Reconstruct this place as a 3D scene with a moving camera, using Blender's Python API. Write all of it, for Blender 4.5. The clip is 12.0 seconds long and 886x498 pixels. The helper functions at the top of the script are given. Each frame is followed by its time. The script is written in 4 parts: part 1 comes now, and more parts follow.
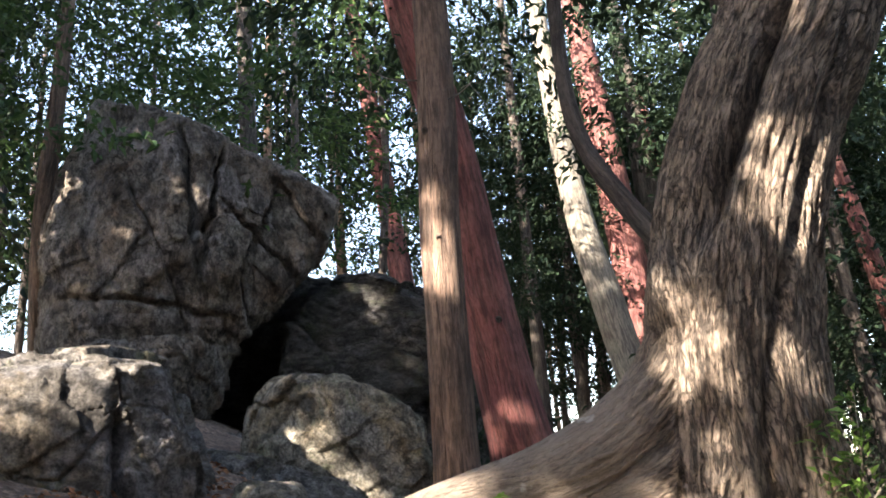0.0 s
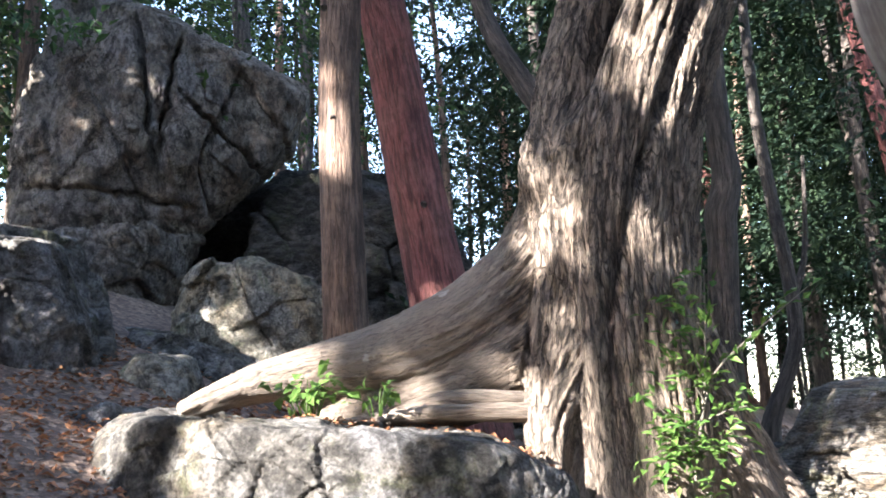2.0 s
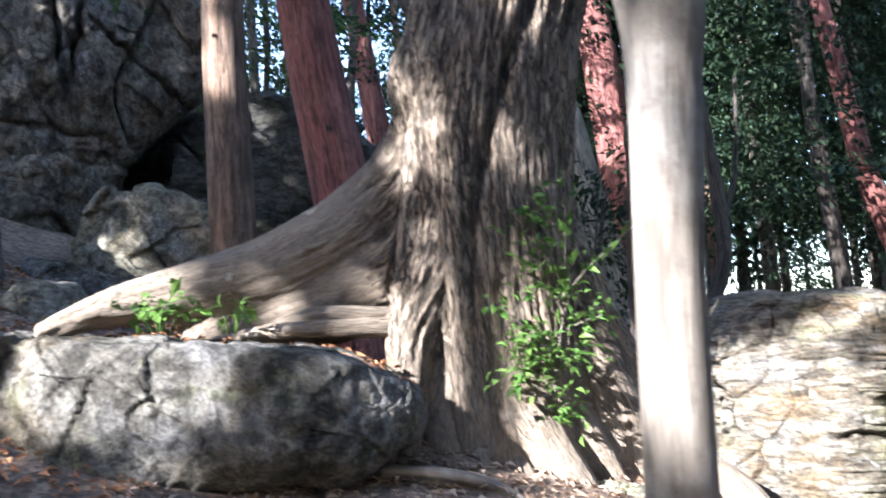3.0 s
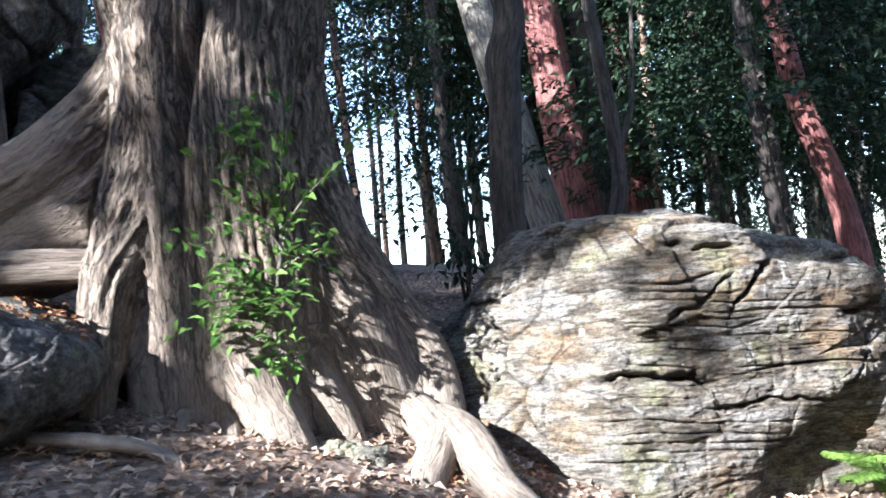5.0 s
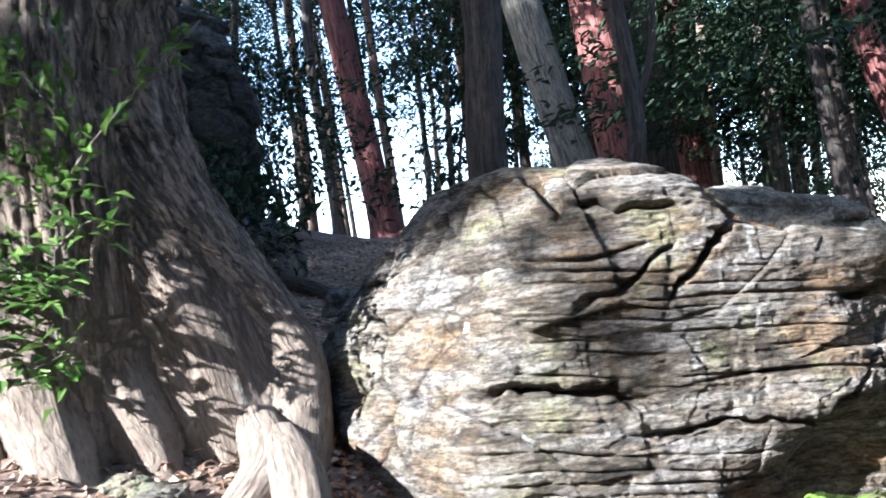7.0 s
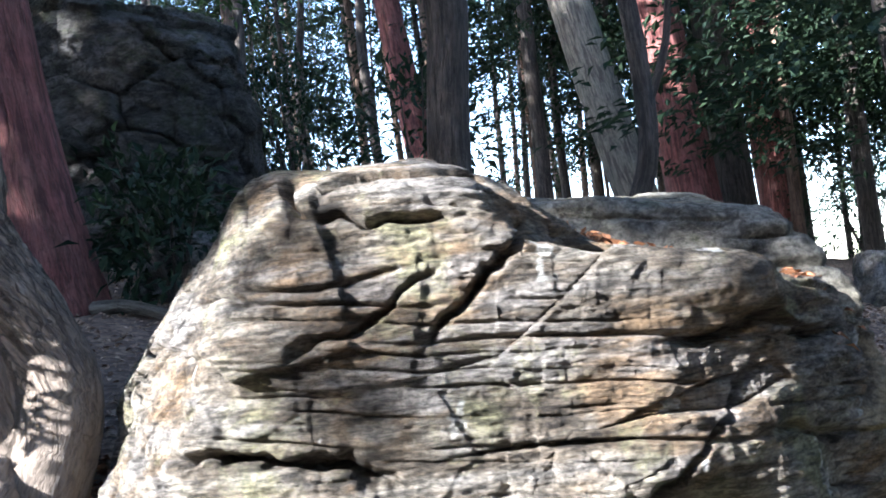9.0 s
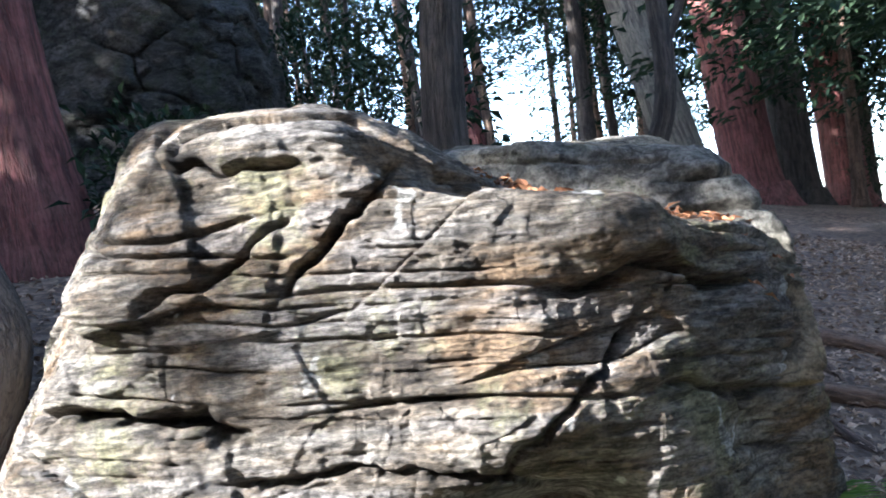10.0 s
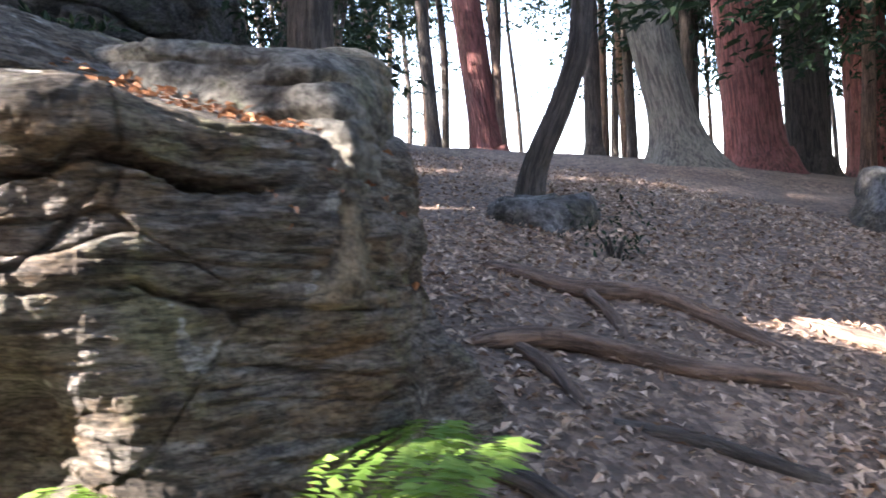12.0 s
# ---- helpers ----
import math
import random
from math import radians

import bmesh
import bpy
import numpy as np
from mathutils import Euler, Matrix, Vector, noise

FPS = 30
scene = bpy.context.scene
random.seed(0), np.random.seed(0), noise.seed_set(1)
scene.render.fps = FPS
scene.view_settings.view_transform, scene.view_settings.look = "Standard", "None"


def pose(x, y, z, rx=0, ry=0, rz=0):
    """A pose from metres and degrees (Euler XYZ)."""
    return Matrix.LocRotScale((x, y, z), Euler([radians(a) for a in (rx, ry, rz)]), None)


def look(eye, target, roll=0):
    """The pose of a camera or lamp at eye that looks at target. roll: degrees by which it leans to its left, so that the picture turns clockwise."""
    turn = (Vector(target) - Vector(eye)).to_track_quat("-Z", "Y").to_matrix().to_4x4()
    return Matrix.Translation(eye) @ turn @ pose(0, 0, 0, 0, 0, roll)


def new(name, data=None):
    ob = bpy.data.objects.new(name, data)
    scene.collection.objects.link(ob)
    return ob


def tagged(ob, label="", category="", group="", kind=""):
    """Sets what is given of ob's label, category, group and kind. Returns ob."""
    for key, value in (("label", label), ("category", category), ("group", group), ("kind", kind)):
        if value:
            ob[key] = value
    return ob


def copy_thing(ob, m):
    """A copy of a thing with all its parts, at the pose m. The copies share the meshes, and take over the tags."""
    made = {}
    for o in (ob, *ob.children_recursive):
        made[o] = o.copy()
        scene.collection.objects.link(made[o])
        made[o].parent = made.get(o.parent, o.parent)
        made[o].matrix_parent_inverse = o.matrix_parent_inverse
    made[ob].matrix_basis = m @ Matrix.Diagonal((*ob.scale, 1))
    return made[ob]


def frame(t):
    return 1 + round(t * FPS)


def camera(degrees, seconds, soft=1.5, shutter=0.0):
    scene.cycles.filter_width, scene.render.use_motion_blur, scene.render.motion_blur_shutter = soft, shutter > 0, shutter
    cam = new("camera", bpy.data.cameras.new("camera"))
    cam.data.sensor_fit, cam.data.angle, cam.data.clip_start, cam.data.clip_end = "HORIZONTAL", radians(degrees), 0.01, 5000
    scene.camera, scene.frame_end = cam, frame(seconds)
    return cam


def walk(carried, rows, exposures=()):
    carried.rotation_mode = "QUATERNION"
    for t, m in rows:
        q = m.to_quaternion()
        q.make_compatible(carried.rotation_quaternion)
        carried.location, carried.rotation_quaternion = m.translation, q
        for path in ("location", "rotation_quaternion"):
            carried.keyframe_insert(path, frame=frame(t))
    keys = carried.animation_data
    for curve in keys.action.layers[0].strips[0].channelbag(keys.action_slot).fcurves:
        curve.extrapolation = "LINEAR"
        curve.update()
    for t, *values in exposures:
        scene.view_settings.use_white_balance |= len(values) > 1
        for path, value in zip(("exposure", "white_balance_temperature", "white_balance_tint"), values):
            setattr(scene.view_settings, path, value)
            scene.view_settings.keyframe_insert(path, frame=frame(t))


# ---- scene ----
# camera and walk
cam = camera(56.9, 12.0, soft=1.7, shutter=0.3)
METRES, EYE, TILT, LEAN, TURN = 8.0, 1.5, 18.0, 4.5, 0.0
ROWS = [
    (0.0, 0.0, 0.0, 0.0, -0.0, 0.0, 0.0),
    (0.5, 0.0372, 0.007, -0.0027, 1.44, -1.15, -1.34),
    (1.0, 0.0811, 0.0043, -0.0099, 2.26, -3.08, -1.41),
    (1.5, 0.1182, 0.0073, -0.0183, 1.91, -6.75, 1.12),
    (2.0, 0.1541, 0.0095, -0.0228, 4.53, -6.64, 0.42),
    (2.5, 0.1946, 0.0119, -0.027, 6.11, -8.32, 1.86),
    (3.0, 0.238, 0.021, -0.0409, 3.35, -10.99, 1.35),
    (3.5, 0.2848, 0.0299, -0.049, 1.06, -12.85, 3.4),
    (5.5, 0.4339, 0.1358, -0.0917, 4.53, -14.51, 3.1),
    (6.0, 0.4615, 0.1645, -0.1009, 8.01, -15.31, 4.49),
    (6.5, 0.4813, 0.1966, -0.1113, 10.51, -15.76, 4.96),
    (7.0, 0.498, 0.235, -0.1218, 7.76, -15.64, 5.51),
    (9.0, 0.6104, 0.3343, -0.1517, 14.86, -14.14, 7.1),
    (9.5, 0.6355, 0.344, -0.1623, 16.05, -15.73, 6.71),
    (10.0, 0.6639, 0.3648, -0.167, 19.21, -16.5, 9.24),
    (10.5, 0.6939, 0.3805, -0.1797, 22.9, -16.41, 9.34),
    (11.0, 0.7268, 0.3998, -0.1965, 21.97, -17.92, 6.68),
    (11.5, 0.7675, 0.4183, -0.2016, 24.56, -18.54, 6.77),
    (12.0, 0.8122, 0.4408, -0.21, 24.55, -19.24, 6.37),
]
walk(cam, [(t, pose(0, 0, EYE, TILT, LEAN, TURN) @ pose(METRES * x, METRES * y, METRES * z, 90 + pitch, roll, yaw)) for t, x, y, z, yaw, pitch, roll in ROWS],
     exposures=[(0.0, 3.15, 7500, 15), (1.0, 3.55, 6900, 14), (2.0, 3.55, 6450, 13), (2.5, 3.5, 6250, 12), (3.5, 3.15, 5850, 10), (6.0, 3.05, 5750, 10), (7.0, 3.0, 5750, 10), (9.0, 3.3, 5850, 11), (10.5, 3.55, 6050, 12), (12.0, 3.95, 6700, 18)])

# ---- light ----
SUN_AZ, SUN_EL = math.atan2(-0.72, -0.69), radians(28)          # towards the sun: x = sin, y = cos
SUN = Vector((math.sin(SUN_AZ) * math.cos(SUN_EL), math.cos(SUN_AZ) * math.cos(SUN_EL), math.sin(SUN_EL)))
world = bpy.data.worlds.new("sky")
scene.world = world
world.use_nodes = True
wn = world.node_tree
sky = wn.nodes.new("ShaderNodeTexSky")
sky.sky_type, sky.sun_disc = "NISHITA", False
sky.sun_elevation, sky.sun_rotation = SUN_EL, SUN_AZ
sky.air_density, sky.dust_density = 1.0, 1.0
wn.links.new(sky.outputs[0], wn.nodes["Background"].inputs[0])
wn.nodes["Background"].inputs[1].default_value = 0.145
sun_data = bpy.data.lights.new("sun", "SUN")
sun_data.energy, sun_data.angle, sun_data.color = 5.0, radians(0.6), (1.0, 0.95, 0.89)
sun = new("sun", sun_data)
sun.matrix_world = look(SUN * 60, (0, 0, 0))


# ---- noise on arrays ----
def lattice(i, j, k, seed=0):
    h = (i * 374761393 + j * 668265263 + k * 2147483647 + seed * 974634777) & 0xFFFFFFFF
    h = ((h ^ (h >> 13)) * 1274126177) & 0xFFFFFFFF
    h = ((h ^ (h >> 16)) * 2246822519) & 0xFFFFFFFF
    return ((h ^ (h >> 15)) & 0xFFFFFF) / 16777215.0


def vnoise(p, seed=0):
    c = np.floor(p).astype(np.int64)
    f = p - c
    f = f * f * (3 - 2 * f)
    out = 0.0
    for a in (0, 1):
        for b in (0, 1):
            for d in (0, 1):
                w = (f[:, 0] if a else 1 - f[:, 0]) * (f[:, 1] if b else 1 - f[:, 1]) * (f[:, 2] if d else 1 - f[:, 2])
                out = out + w * lattice(c[:, 0] + a, c[:, 1] + b, c[:, 2] + d, seed)
    return out


def fbm(p, octaves=4, seed=0, gain=0.5):
    total, amp, norm = 0.0, 1.0, 0.0
    for o in range(octaves):
        total = total + amp * vnoise(p * 2.03 ** o + 17.3 * o, seed + o)
        norm += amp
        amp *= gain
    return total / norm * 2 - 1


def cells(p, seed=0):
    """Distance between the two nearest cell points, and a random number of the nearest cell."""
    c = np.floor(p).astype(np.int64)
    best, second, ident = np.full(len(p), 9.0), np.full(len(p), 9.0), np.zeros(len(p))
    for a in (-1, 0, 1):
        for b in (-1, 0, 1):
            for d in (-1, 0, 1):
                q = c + (a, b, d)
                pt = np.stack([lattice(q[:, 0], q[:, 1], q[:, 2], seed + s) for s in (1, 2, 3)], 1) + q
                dist = np.linalg.norm(pt - p, axis=1)
                near = dist < best
                second = np.where(near, best, np.minimum(second, dist))
                ident = np.where(near, lattice(q[:, 0], q[:, 1], q[:, 2], seed + 4), ident)
                best = np.where(near, dist, best)
    return second - best, ident


# ---- materials ----
def material(name):
    m = bpy.data.materials.new(name)
    m.use_nodes = True
    nt = m.node_tree
    return m, nt, nt.nodes["Principled BSDF"]


def coords(nt, scale, attribute=""):
    mapping = nt.nodes.new("ShaderNodeMapping")
    mapping.inputs["Scale"].default_value = scale
    if attribute:
        src = nt.nodes.new("ShaderNodeAttribute")
        src.attribute_name = attribute
        nt.links.new(src.outputs["Vector"], mapping.inputs[0])
    else:
        src = nt.nodes.new("ShaderNodeNewGeometry")
        nt.links.new(src.outputs["Position"], mapping.inputs[0])
    return mapping.outputs[0]


def grain(nt, vec, scale, detail=6.0, rough=0.6, distortion=0.0):
    n = nt.nodes.new("ShaderNodeTexNoise")
    n.inputs["Scale"].default_value, n.inputs["Detail"].default_value = scale, detail
    n.inputs["Roughness"].default_value, n.inputs["Distortion"].default_value = rough, distortion
    nt.links.new(vec, n.inputs["Vector"])
    return n.outputs["Fac"]


def ramp(nt, fac, stops):
    r = nt.nodes.new("ShaderNodeValToRGB")
    el = r.color_ramp.elements
    while len(el) < len(stops):
        el.new(0.5)
    for e, (pos, col) in zip(el, stops):
        e.position = pos
        e.color = (*col, 1) if len(col) == 3 else (col[0], col[0], col[0], 1)
    nt.links.new(fac, r.inputs[0])
    return r.outputs[0]


def mix(nt, fac, a, b, blend="MIX"):
    m = nt.nodes.new("ShaderNodeMix")
    m.data_type, m.blend_type = "RGBA", blend
    for value, slot in ((fac, 0), (a, 6), (b, 7)):
        if isinstance(value, (int, float)):
            m.inputs[slot].default_value = value
        elif isinstance(value, tuple):
            m.inputs[slot].default_value = (*value, 1)
        else:
            nt.links.new(value, m.inputs[slot])
    return m.outputs[2]


def bump(nt, bsdf, height, strength, distance, before=None):
    b = nt.nodes.new("ShaderNodeBump")
    b.inputs["Strength"].default_value, b.inputs["Distance"].default_value = strength, distance
    nt.links.new(height, b.inputs["Height"])
    if before is not None:
        nt.links.new(before, b.inputs["Normal"])
    nt.links.new(b.outputs[0], bsdf.inputs["Normal"])
    return b.outputs[0]


def stone(name, dark, mid, light, lichen, bed=(1, 1, 1), lichen_amount=0.5, ochre=(0.34, 0.25, 0.15), ochre_amount=0.7, spots=0.0, joint=(4, 4, 4), joint_amount=0.6, relief=1.0):
    """Weathered rock: layered grain, ochre, blue-grey and sooty stains, lichen, white lichen spots and hairline joints."""
    m, nt, bsdf = material(name)
    v = coords(nt, (1, 1, 1))
    vb = coords(nt, bed)
    layer = grain(nt, vb, 3.4, 12, 0.72, 0.3)
    grit = grain(nt, vb, 17, 9, 0.75, 0.2)
    fine = grain(nt, v, 60, 6, 0.7)
    col = ramp(nt, layer, [(0.36, dark), (0.47, mid), (0.60, light)])
    col = mix(nt, ramp(nt, grain(nt, v, 1.9, 8, 0.66, 0.5), [(0.50, (0,)), (0.60, (ochre_amount,))]), col, ochre)
    cool = grain(nt, vb, 1.7, 8, 0.68, 0.4)
    col = mix(nt, ramp(nt, cool, [(0.50, (0,)), (0.58, (0.75,))]), col, tuple(0.85 * l * k for l, k in zip(light, (0.92, 0.95, 1.06))))
    growth = grain(nt, v, 2.6, 10, 0.72, 0.6)
    col = mix(nt, ramp(nt, growth, [(0.60 - 0.16 * lichen_amount, (0,)), (0.68 - 0.14 * lichen_amount, (0.8,))]), col, lichen)
    soot = grain(nt, v, 2.2, 9, 0.7, 0.8)
    col = mix(nt, ramp(nt, soot, [(0.55, (0,)), (0.66, (0.7,))]), col, tuple(0.9 * d for d in dark))
    if spots:
        pale = grain(nt, v, 6.0, 4, 0.55)
        col = mix(nt, ramp(nt, pale, [(0.70 - 0.05 * spots, (0,)), (0.72 - 0.05 * spots, (0.8,))]), col, (0.66, 0.66, 0.62))
    col = mix(nt, 0.75, col, ramp(nt, grit, [(0.41, (0.16,)), (0.50, (0.72,)), (0.60, (1.0,))]), "MULTIPLY")
    col = mix(nt, 0.8, col, ramp(nt, grain(nt, vb, 7.5, 7, 0.7, 0.5), [(0.41, (0.28,)), (0.49, (0.9,)), (0.58, (1.0,))]), "MULTIPLY")
    col = mix(nt, 0.6, col, ramp(nt, fine, [(0.40, (0.25,)), (0.55, (1.0,))]), "MULTIPLY")
    warped = nt.nodes.new("ShaderNodeVectorMath")
    warped.operation = "MULTIPLY_ADD"
    noise_vec = nt.nodes.new("ShaderNodeTexNoise")
    noise_vec.inputs["Scale"].default_value, noise_vec.inputs["Detail"].default_value = 2.5, 7
    nt.links.new(v, noise_vec.inputs["Vector"])
    nt.links.new(noise_vec.outputs["Color"], warped.inputs[0])
    warped.inputs[1].default_value = (1.6, 1.6, 1.6)
    nt.links.new(coords(nt, joint), warped.inputs[2])
    vor = nt.nodes.new("ShaderNodeTexVoronoi")
    vor.feature = "DISTANCE_TO_EDGE"
    vor.inputs["Scale"].default_value = 1.0
    nt.links.new(warped.outputs[0], vor.inputs["Vector"])
    line = ramp(nt, vor.outputs["Distance"], [(0.0, (0,)), (0.03, (1,))])
    some = ramp(nt, growth, [(0.46, (joint_amount,)), (0.56, (0,))])
    col = mix(nt, mix(nt, 1.0, mix(nt, 1.0, (1, 1, 1), line, "SUBTRACT"), some, "MULTIPLY"), col, tuple(0.3 * d for d in dark))
    nt.links.new(col, bsdf.inputs["Base Color"])
    bsdf.inputs["Roughness"].default_value = 0.88
    bsdf.inputs["Specular IOR Level"].default_value = 0.3
    one = bump(nt, bsdf, line, 0.4 * joint_amount, 0.01)
    two = bump(nt, bsdf, layer, 0.7, 0.022 * relief, one)
    three = bump(nt, bsdf, grit, 1.0, 0.035 * relief, two)
    bump(nt, bsdf, fine, 1.0, 0.010 * relief, three)
    return m


def bark(name, dark, light, patch, stretch=1.0, patch_amount=0.4, depth=0.02, furrows=0.35):
    m, nt, bsdf = material(name)
    v = coords(nt, (1, 1, 0.8), "grain")
    w = coords(nt, (1, 1, 1))
    ridges = grain(nt, v, 24 * stretch, 7, 0.66, 0.3)
    fibres = grain(nt, v, 75 * stretch, 6, 0.7, 0.3)
    cloud = grain(nt, w, 3.2, 6, 0.65)
    mottle = grain(nt, w, 17, 6, 0.7)
    furrow = ramp(nt, grain(nt, v, 21 * stretch, 4, 0.5, 0.5), [(0.44, (1,)), (0.5, (0,)), (0.56, (1,))])
    col = ramp(nt, ridges, [(0.42, dark), (0.50, tuple(0.55 * (a + b) for a, b in zip(dark, light))), (0.58, light)])
    col = mix(nt, ramp(nt, cloud, [(0.48, (0,)), (0.64, (patch_amount,))]), col, patch)
    col = mix(nt, ramp(nt, mottle, [(0.36, (0.5,)), (0.5, (0,))]), col, dark)
    col = mix(nt, ramp(nt, fibres, [(0.38, (0.5,)), (0.52, (0,))]), col, tuple(0.6 * d for d in dark))
    col = mix(nt, ramp(nt, furrow, [(0.05, (furrows,)), (0.6, (0,))]), col, tuple(0.45 * d for d in dark))
    worn = nt.nodes.new("ShaderNodeAttribute")
    worn.attribute_name = "worn"                          # old roots, rubbed and weathered smooth
    bare = mix(nt, ramp(nt, grain(nt, w, 9, 8, 0.7), [(0.40, (0.7,)), (0.58, (0,))]), tuple(0.52 * c for c in patch), tuple(0.4 * (a + b) for a, b in zip(dark, light)))
    bare = mix(nt, ramp(nt, grain(nt, w, 5, 3, 0.5), [(0.68, (0,)), (0.71, (0.6,))]), bare, (0.40, 0.40, 0.37))
    col = mix(nt, worn.outputs["Fac"], col, mix(nt, ramp(nt, fibres, [(0.40, (0.6,)), (0.5, (0,))]), bare, dark))
    ridges = mix(nt, worn.outputs["Fac"], ridges, (0.5, 0.5, 0.5))
    nt.links.new(col, bsdf.inputs["Base Color"])
    bsdf.inputs["Roughness"].default_value = 0.9
    furrow = mix(nt, worn.outputs["Fac"], furrow, (1, 1, 1))
    zero = bump(nt, bsdf, furrow, 1.0, depth * 1.6 * furrows)
    one = bump(nt, bsdf, ridges, 1.0, depth * 1.8, zero)
    two = bump(nt, bsdf, fibres, 0.8, depth * 0.5, one)
    bump(nt, bsdf, mottle, 0.4, depth * 0.4, two)
    return m


def leafy(name, a, b, shine=0.45, through_light=0.35):
    m, nt, bsdf = material(name)
    geo = nt.nodes.new("ShaderNodeNewGeometry")
    col = ramp(nt, geo.outputs["Random Per Island"], [(0.0, a), (1.0, b)])
    vein = grain(nt, coords(nt, (1, 1, 1)), 40, 3)
    col = mix(nt, ramp(nt, vein, [(0.4, (0.35,)), (0.6, (0,))]), col, tuple(c * 0.6 for c in a))
    nt.links.new(col, bsdf.inputs["Base Color"])
    bsdf.inputs["Roughness"].default_value = shine
    bsdf.inputs["Specular IOR Level"].default_value = 0.16
    back = nt.nodes.new("ShaderNodeBsdfTranslucent")
    nt.links.new(col, back.inputs[0])
    both = nt.nodes.new("ShaderNodeMixShader")
    both.inputs[0].default_value = through_light
    nt.links.new(bsdf.outputs[0], both.inputs[1])
    nt.links.new(back.outputs[0], both.inputs[2])
    nt.links.new(both.outputs[0], nt.nodes["Material Output"].inputs[0])
    return m


def soil():
    m, nt, bsdf = material("forest_soil")
    v = coords(nt, (1, 1, 1))
    big = grain(nt, v, 0.9, 5)
    crumbs = grain(nt, v, 30, 6, 0.7)
    vor = nt.nodes.new("ShaderNodeTexVoronoi")
    vor.inputs["Scale"].default_value = 26
    nt.links.new(coords(nt, (1, 1, 1)), vor.inputs["Vector"])
    sep = nt.nodes.new("ShaderNodeSeparateColor")
    nt.links.new(vor.outputs["Color"], sep.inputs[0])
    col = ramp(nt, sep.outputs[0], [(0.0, (0.07, 0.047, 0.035)), (0.55, (0.17, 0.115, 0.084)), (1.0, (0.36, 0.25, 0.18))])
    col = mix(nt, ramp(nt, big, [(0.42, (0.55,)), (0.62, (0,))]), col, (0.075, 0.05, 0.037))
    col = mix(nt, ramp(nt, crumbs, [(0.36, (0.6,)), (0.55, (0,))]), col, (0.02, 0.015, 0.012))
    nt.links.new(col, bsdf.inputs["Base Color"])
    bsdf.inputs["Roughness"].default_value = 0.95
    one = bump(nt, bsdf, vor.outputs["Distance"], 0.6, 0.02)
    bump(nt, bsdf, crumbs, 0.6, 0.015, one)
    return m


STRATA = stone("layered_rock", (0.05, 0.042, 0.035), (0.215, 0.178, 0.135), (0.43, 0.395, 0.335), (0.34, 0.33, 0.19), bed=(1.0, 1.0, 5.0), lichen_amount=0.36, ochre=(0.30, 0.195, 0.105), spots=0.9, joint=(2.0, 2.0, 8.0), joint_amount=0.25)
CLIFF = stone("cliff_rock", (0.085, 0.072, 0.06), (0.29, 0.25, 0.205), (0.46, 0.415, 0.355), (0.20, 0.19, 0.125), bed=(1.0, 1.0, 0.6), lichen_amount=0.1, ochre=(0.29, 0.19, 0.115), ochre_amount=0.45, joint=(1.1, 1.1, 0.9), joint_amount=0.9, relief=2.0)
# Mossy dark rock, with the shade behind the standing rock in its colour.
MOSSY_SHADED = stone("mossy_shaded_rock", (0.022, 0.022, 0.020), (0.085, 0.083, 0.075), (0.17, 0.165, 0.155), (0.07, 0.085, 0.045), bed=(1.0, 1.0, 2.2), lichen_amount=0.5, ochre=(0.12, 0.095, 0.06), ochre_amount=0.4, joint=(1.3, 1.3, 2.0), joint_amount=0.9, relief=2.0)
PALE = stone("pale_rock", (0.13, 0.12, 0.095), (0.28, 0.255, 0.20), (0.43, 0.405, 0.325), (0.24, 0.255, 0.155), lichen_amount=0.45, ochre=(0.42, 0.32, 0.19), joint=(2.5, 2.5, 2.5), joint_amount=0.8)
GREY = stone("grey_rock", (0.05, 0.047, 0.043), (0.14, 0.13, 0.115), (0.29, 0.277, 0.255), (0.16, 0.165, 0.095), lichen_amount=0.35, ochre=(0.24, 0.19, 0.125), ochre_amount=0.5, joint=(2.0, 2.0, 3.0), joint_amount=0.3)
BARK_BIG = bark("furrowed_bark", (0.055, 0.042, 0.032), (0.30, 0.232, 0.178), (0.36, 0.295, 0.235), 1.4, 0.35, 0.024, 0.9)
BARK_RED = bark("red_bark", (0.09, 0.032, 0.030), (0.26, 0.092, 0.082), (0.33, 0.16, 0.13), 0.8)
BARK_BROWN = bark("brown_bark", (0.075, 0.05, 0.038), (0.22, 0.145, 0.105), (0.29, 0.19, 0.135))
BARK_DARK = bark("dark_bark", (0.03, 0.025, 0.022), (0.10, 0.083, 0.072), (0.14, 0.11, 0.09))
BARK_GREY = bark("grey_bark", (0.09, 0.08, 0.066), (0.24, 0.215, 0.175), (0.28, 0.265, 0.21), 1.0, 0.5)
BARK_SMOOTH = bark("smooth_bark", (0.075, 0.062, 0.053), (0.155, 0.135, 0.118), (0.25, 0.238, 0.228), 0.5, 0.6, 0.006, 0.0)
SOIL = soil()
# Evergreen leaves; the wood's shade is put into their near-black green.
LEAF_SHADED = leafy("shaded_foliage", (0.010, 0.024, 0.016), (0.030, 0.052, 0.025), 0.65, 0.2)
# The same foliage in a lighter green, standing in for sunlit boughs.
LEAF_LIT = leafy("lit_foliage", (0.025, 0.06, 0.022), (0.085, 0.14, 0.045), 0.5, 0.35)
LEAF_BRIGHT = leafy("fresh_foliage", (0.045, 0.105, 0.025), (0.12, 0.20, 0.05), 0.35, 0.35)
LEAF_FERN = leafy("fern_foliage", (0.10, 0.19, 0.035), (0.20, 0.30, 0.07), 0.45, 0.4)
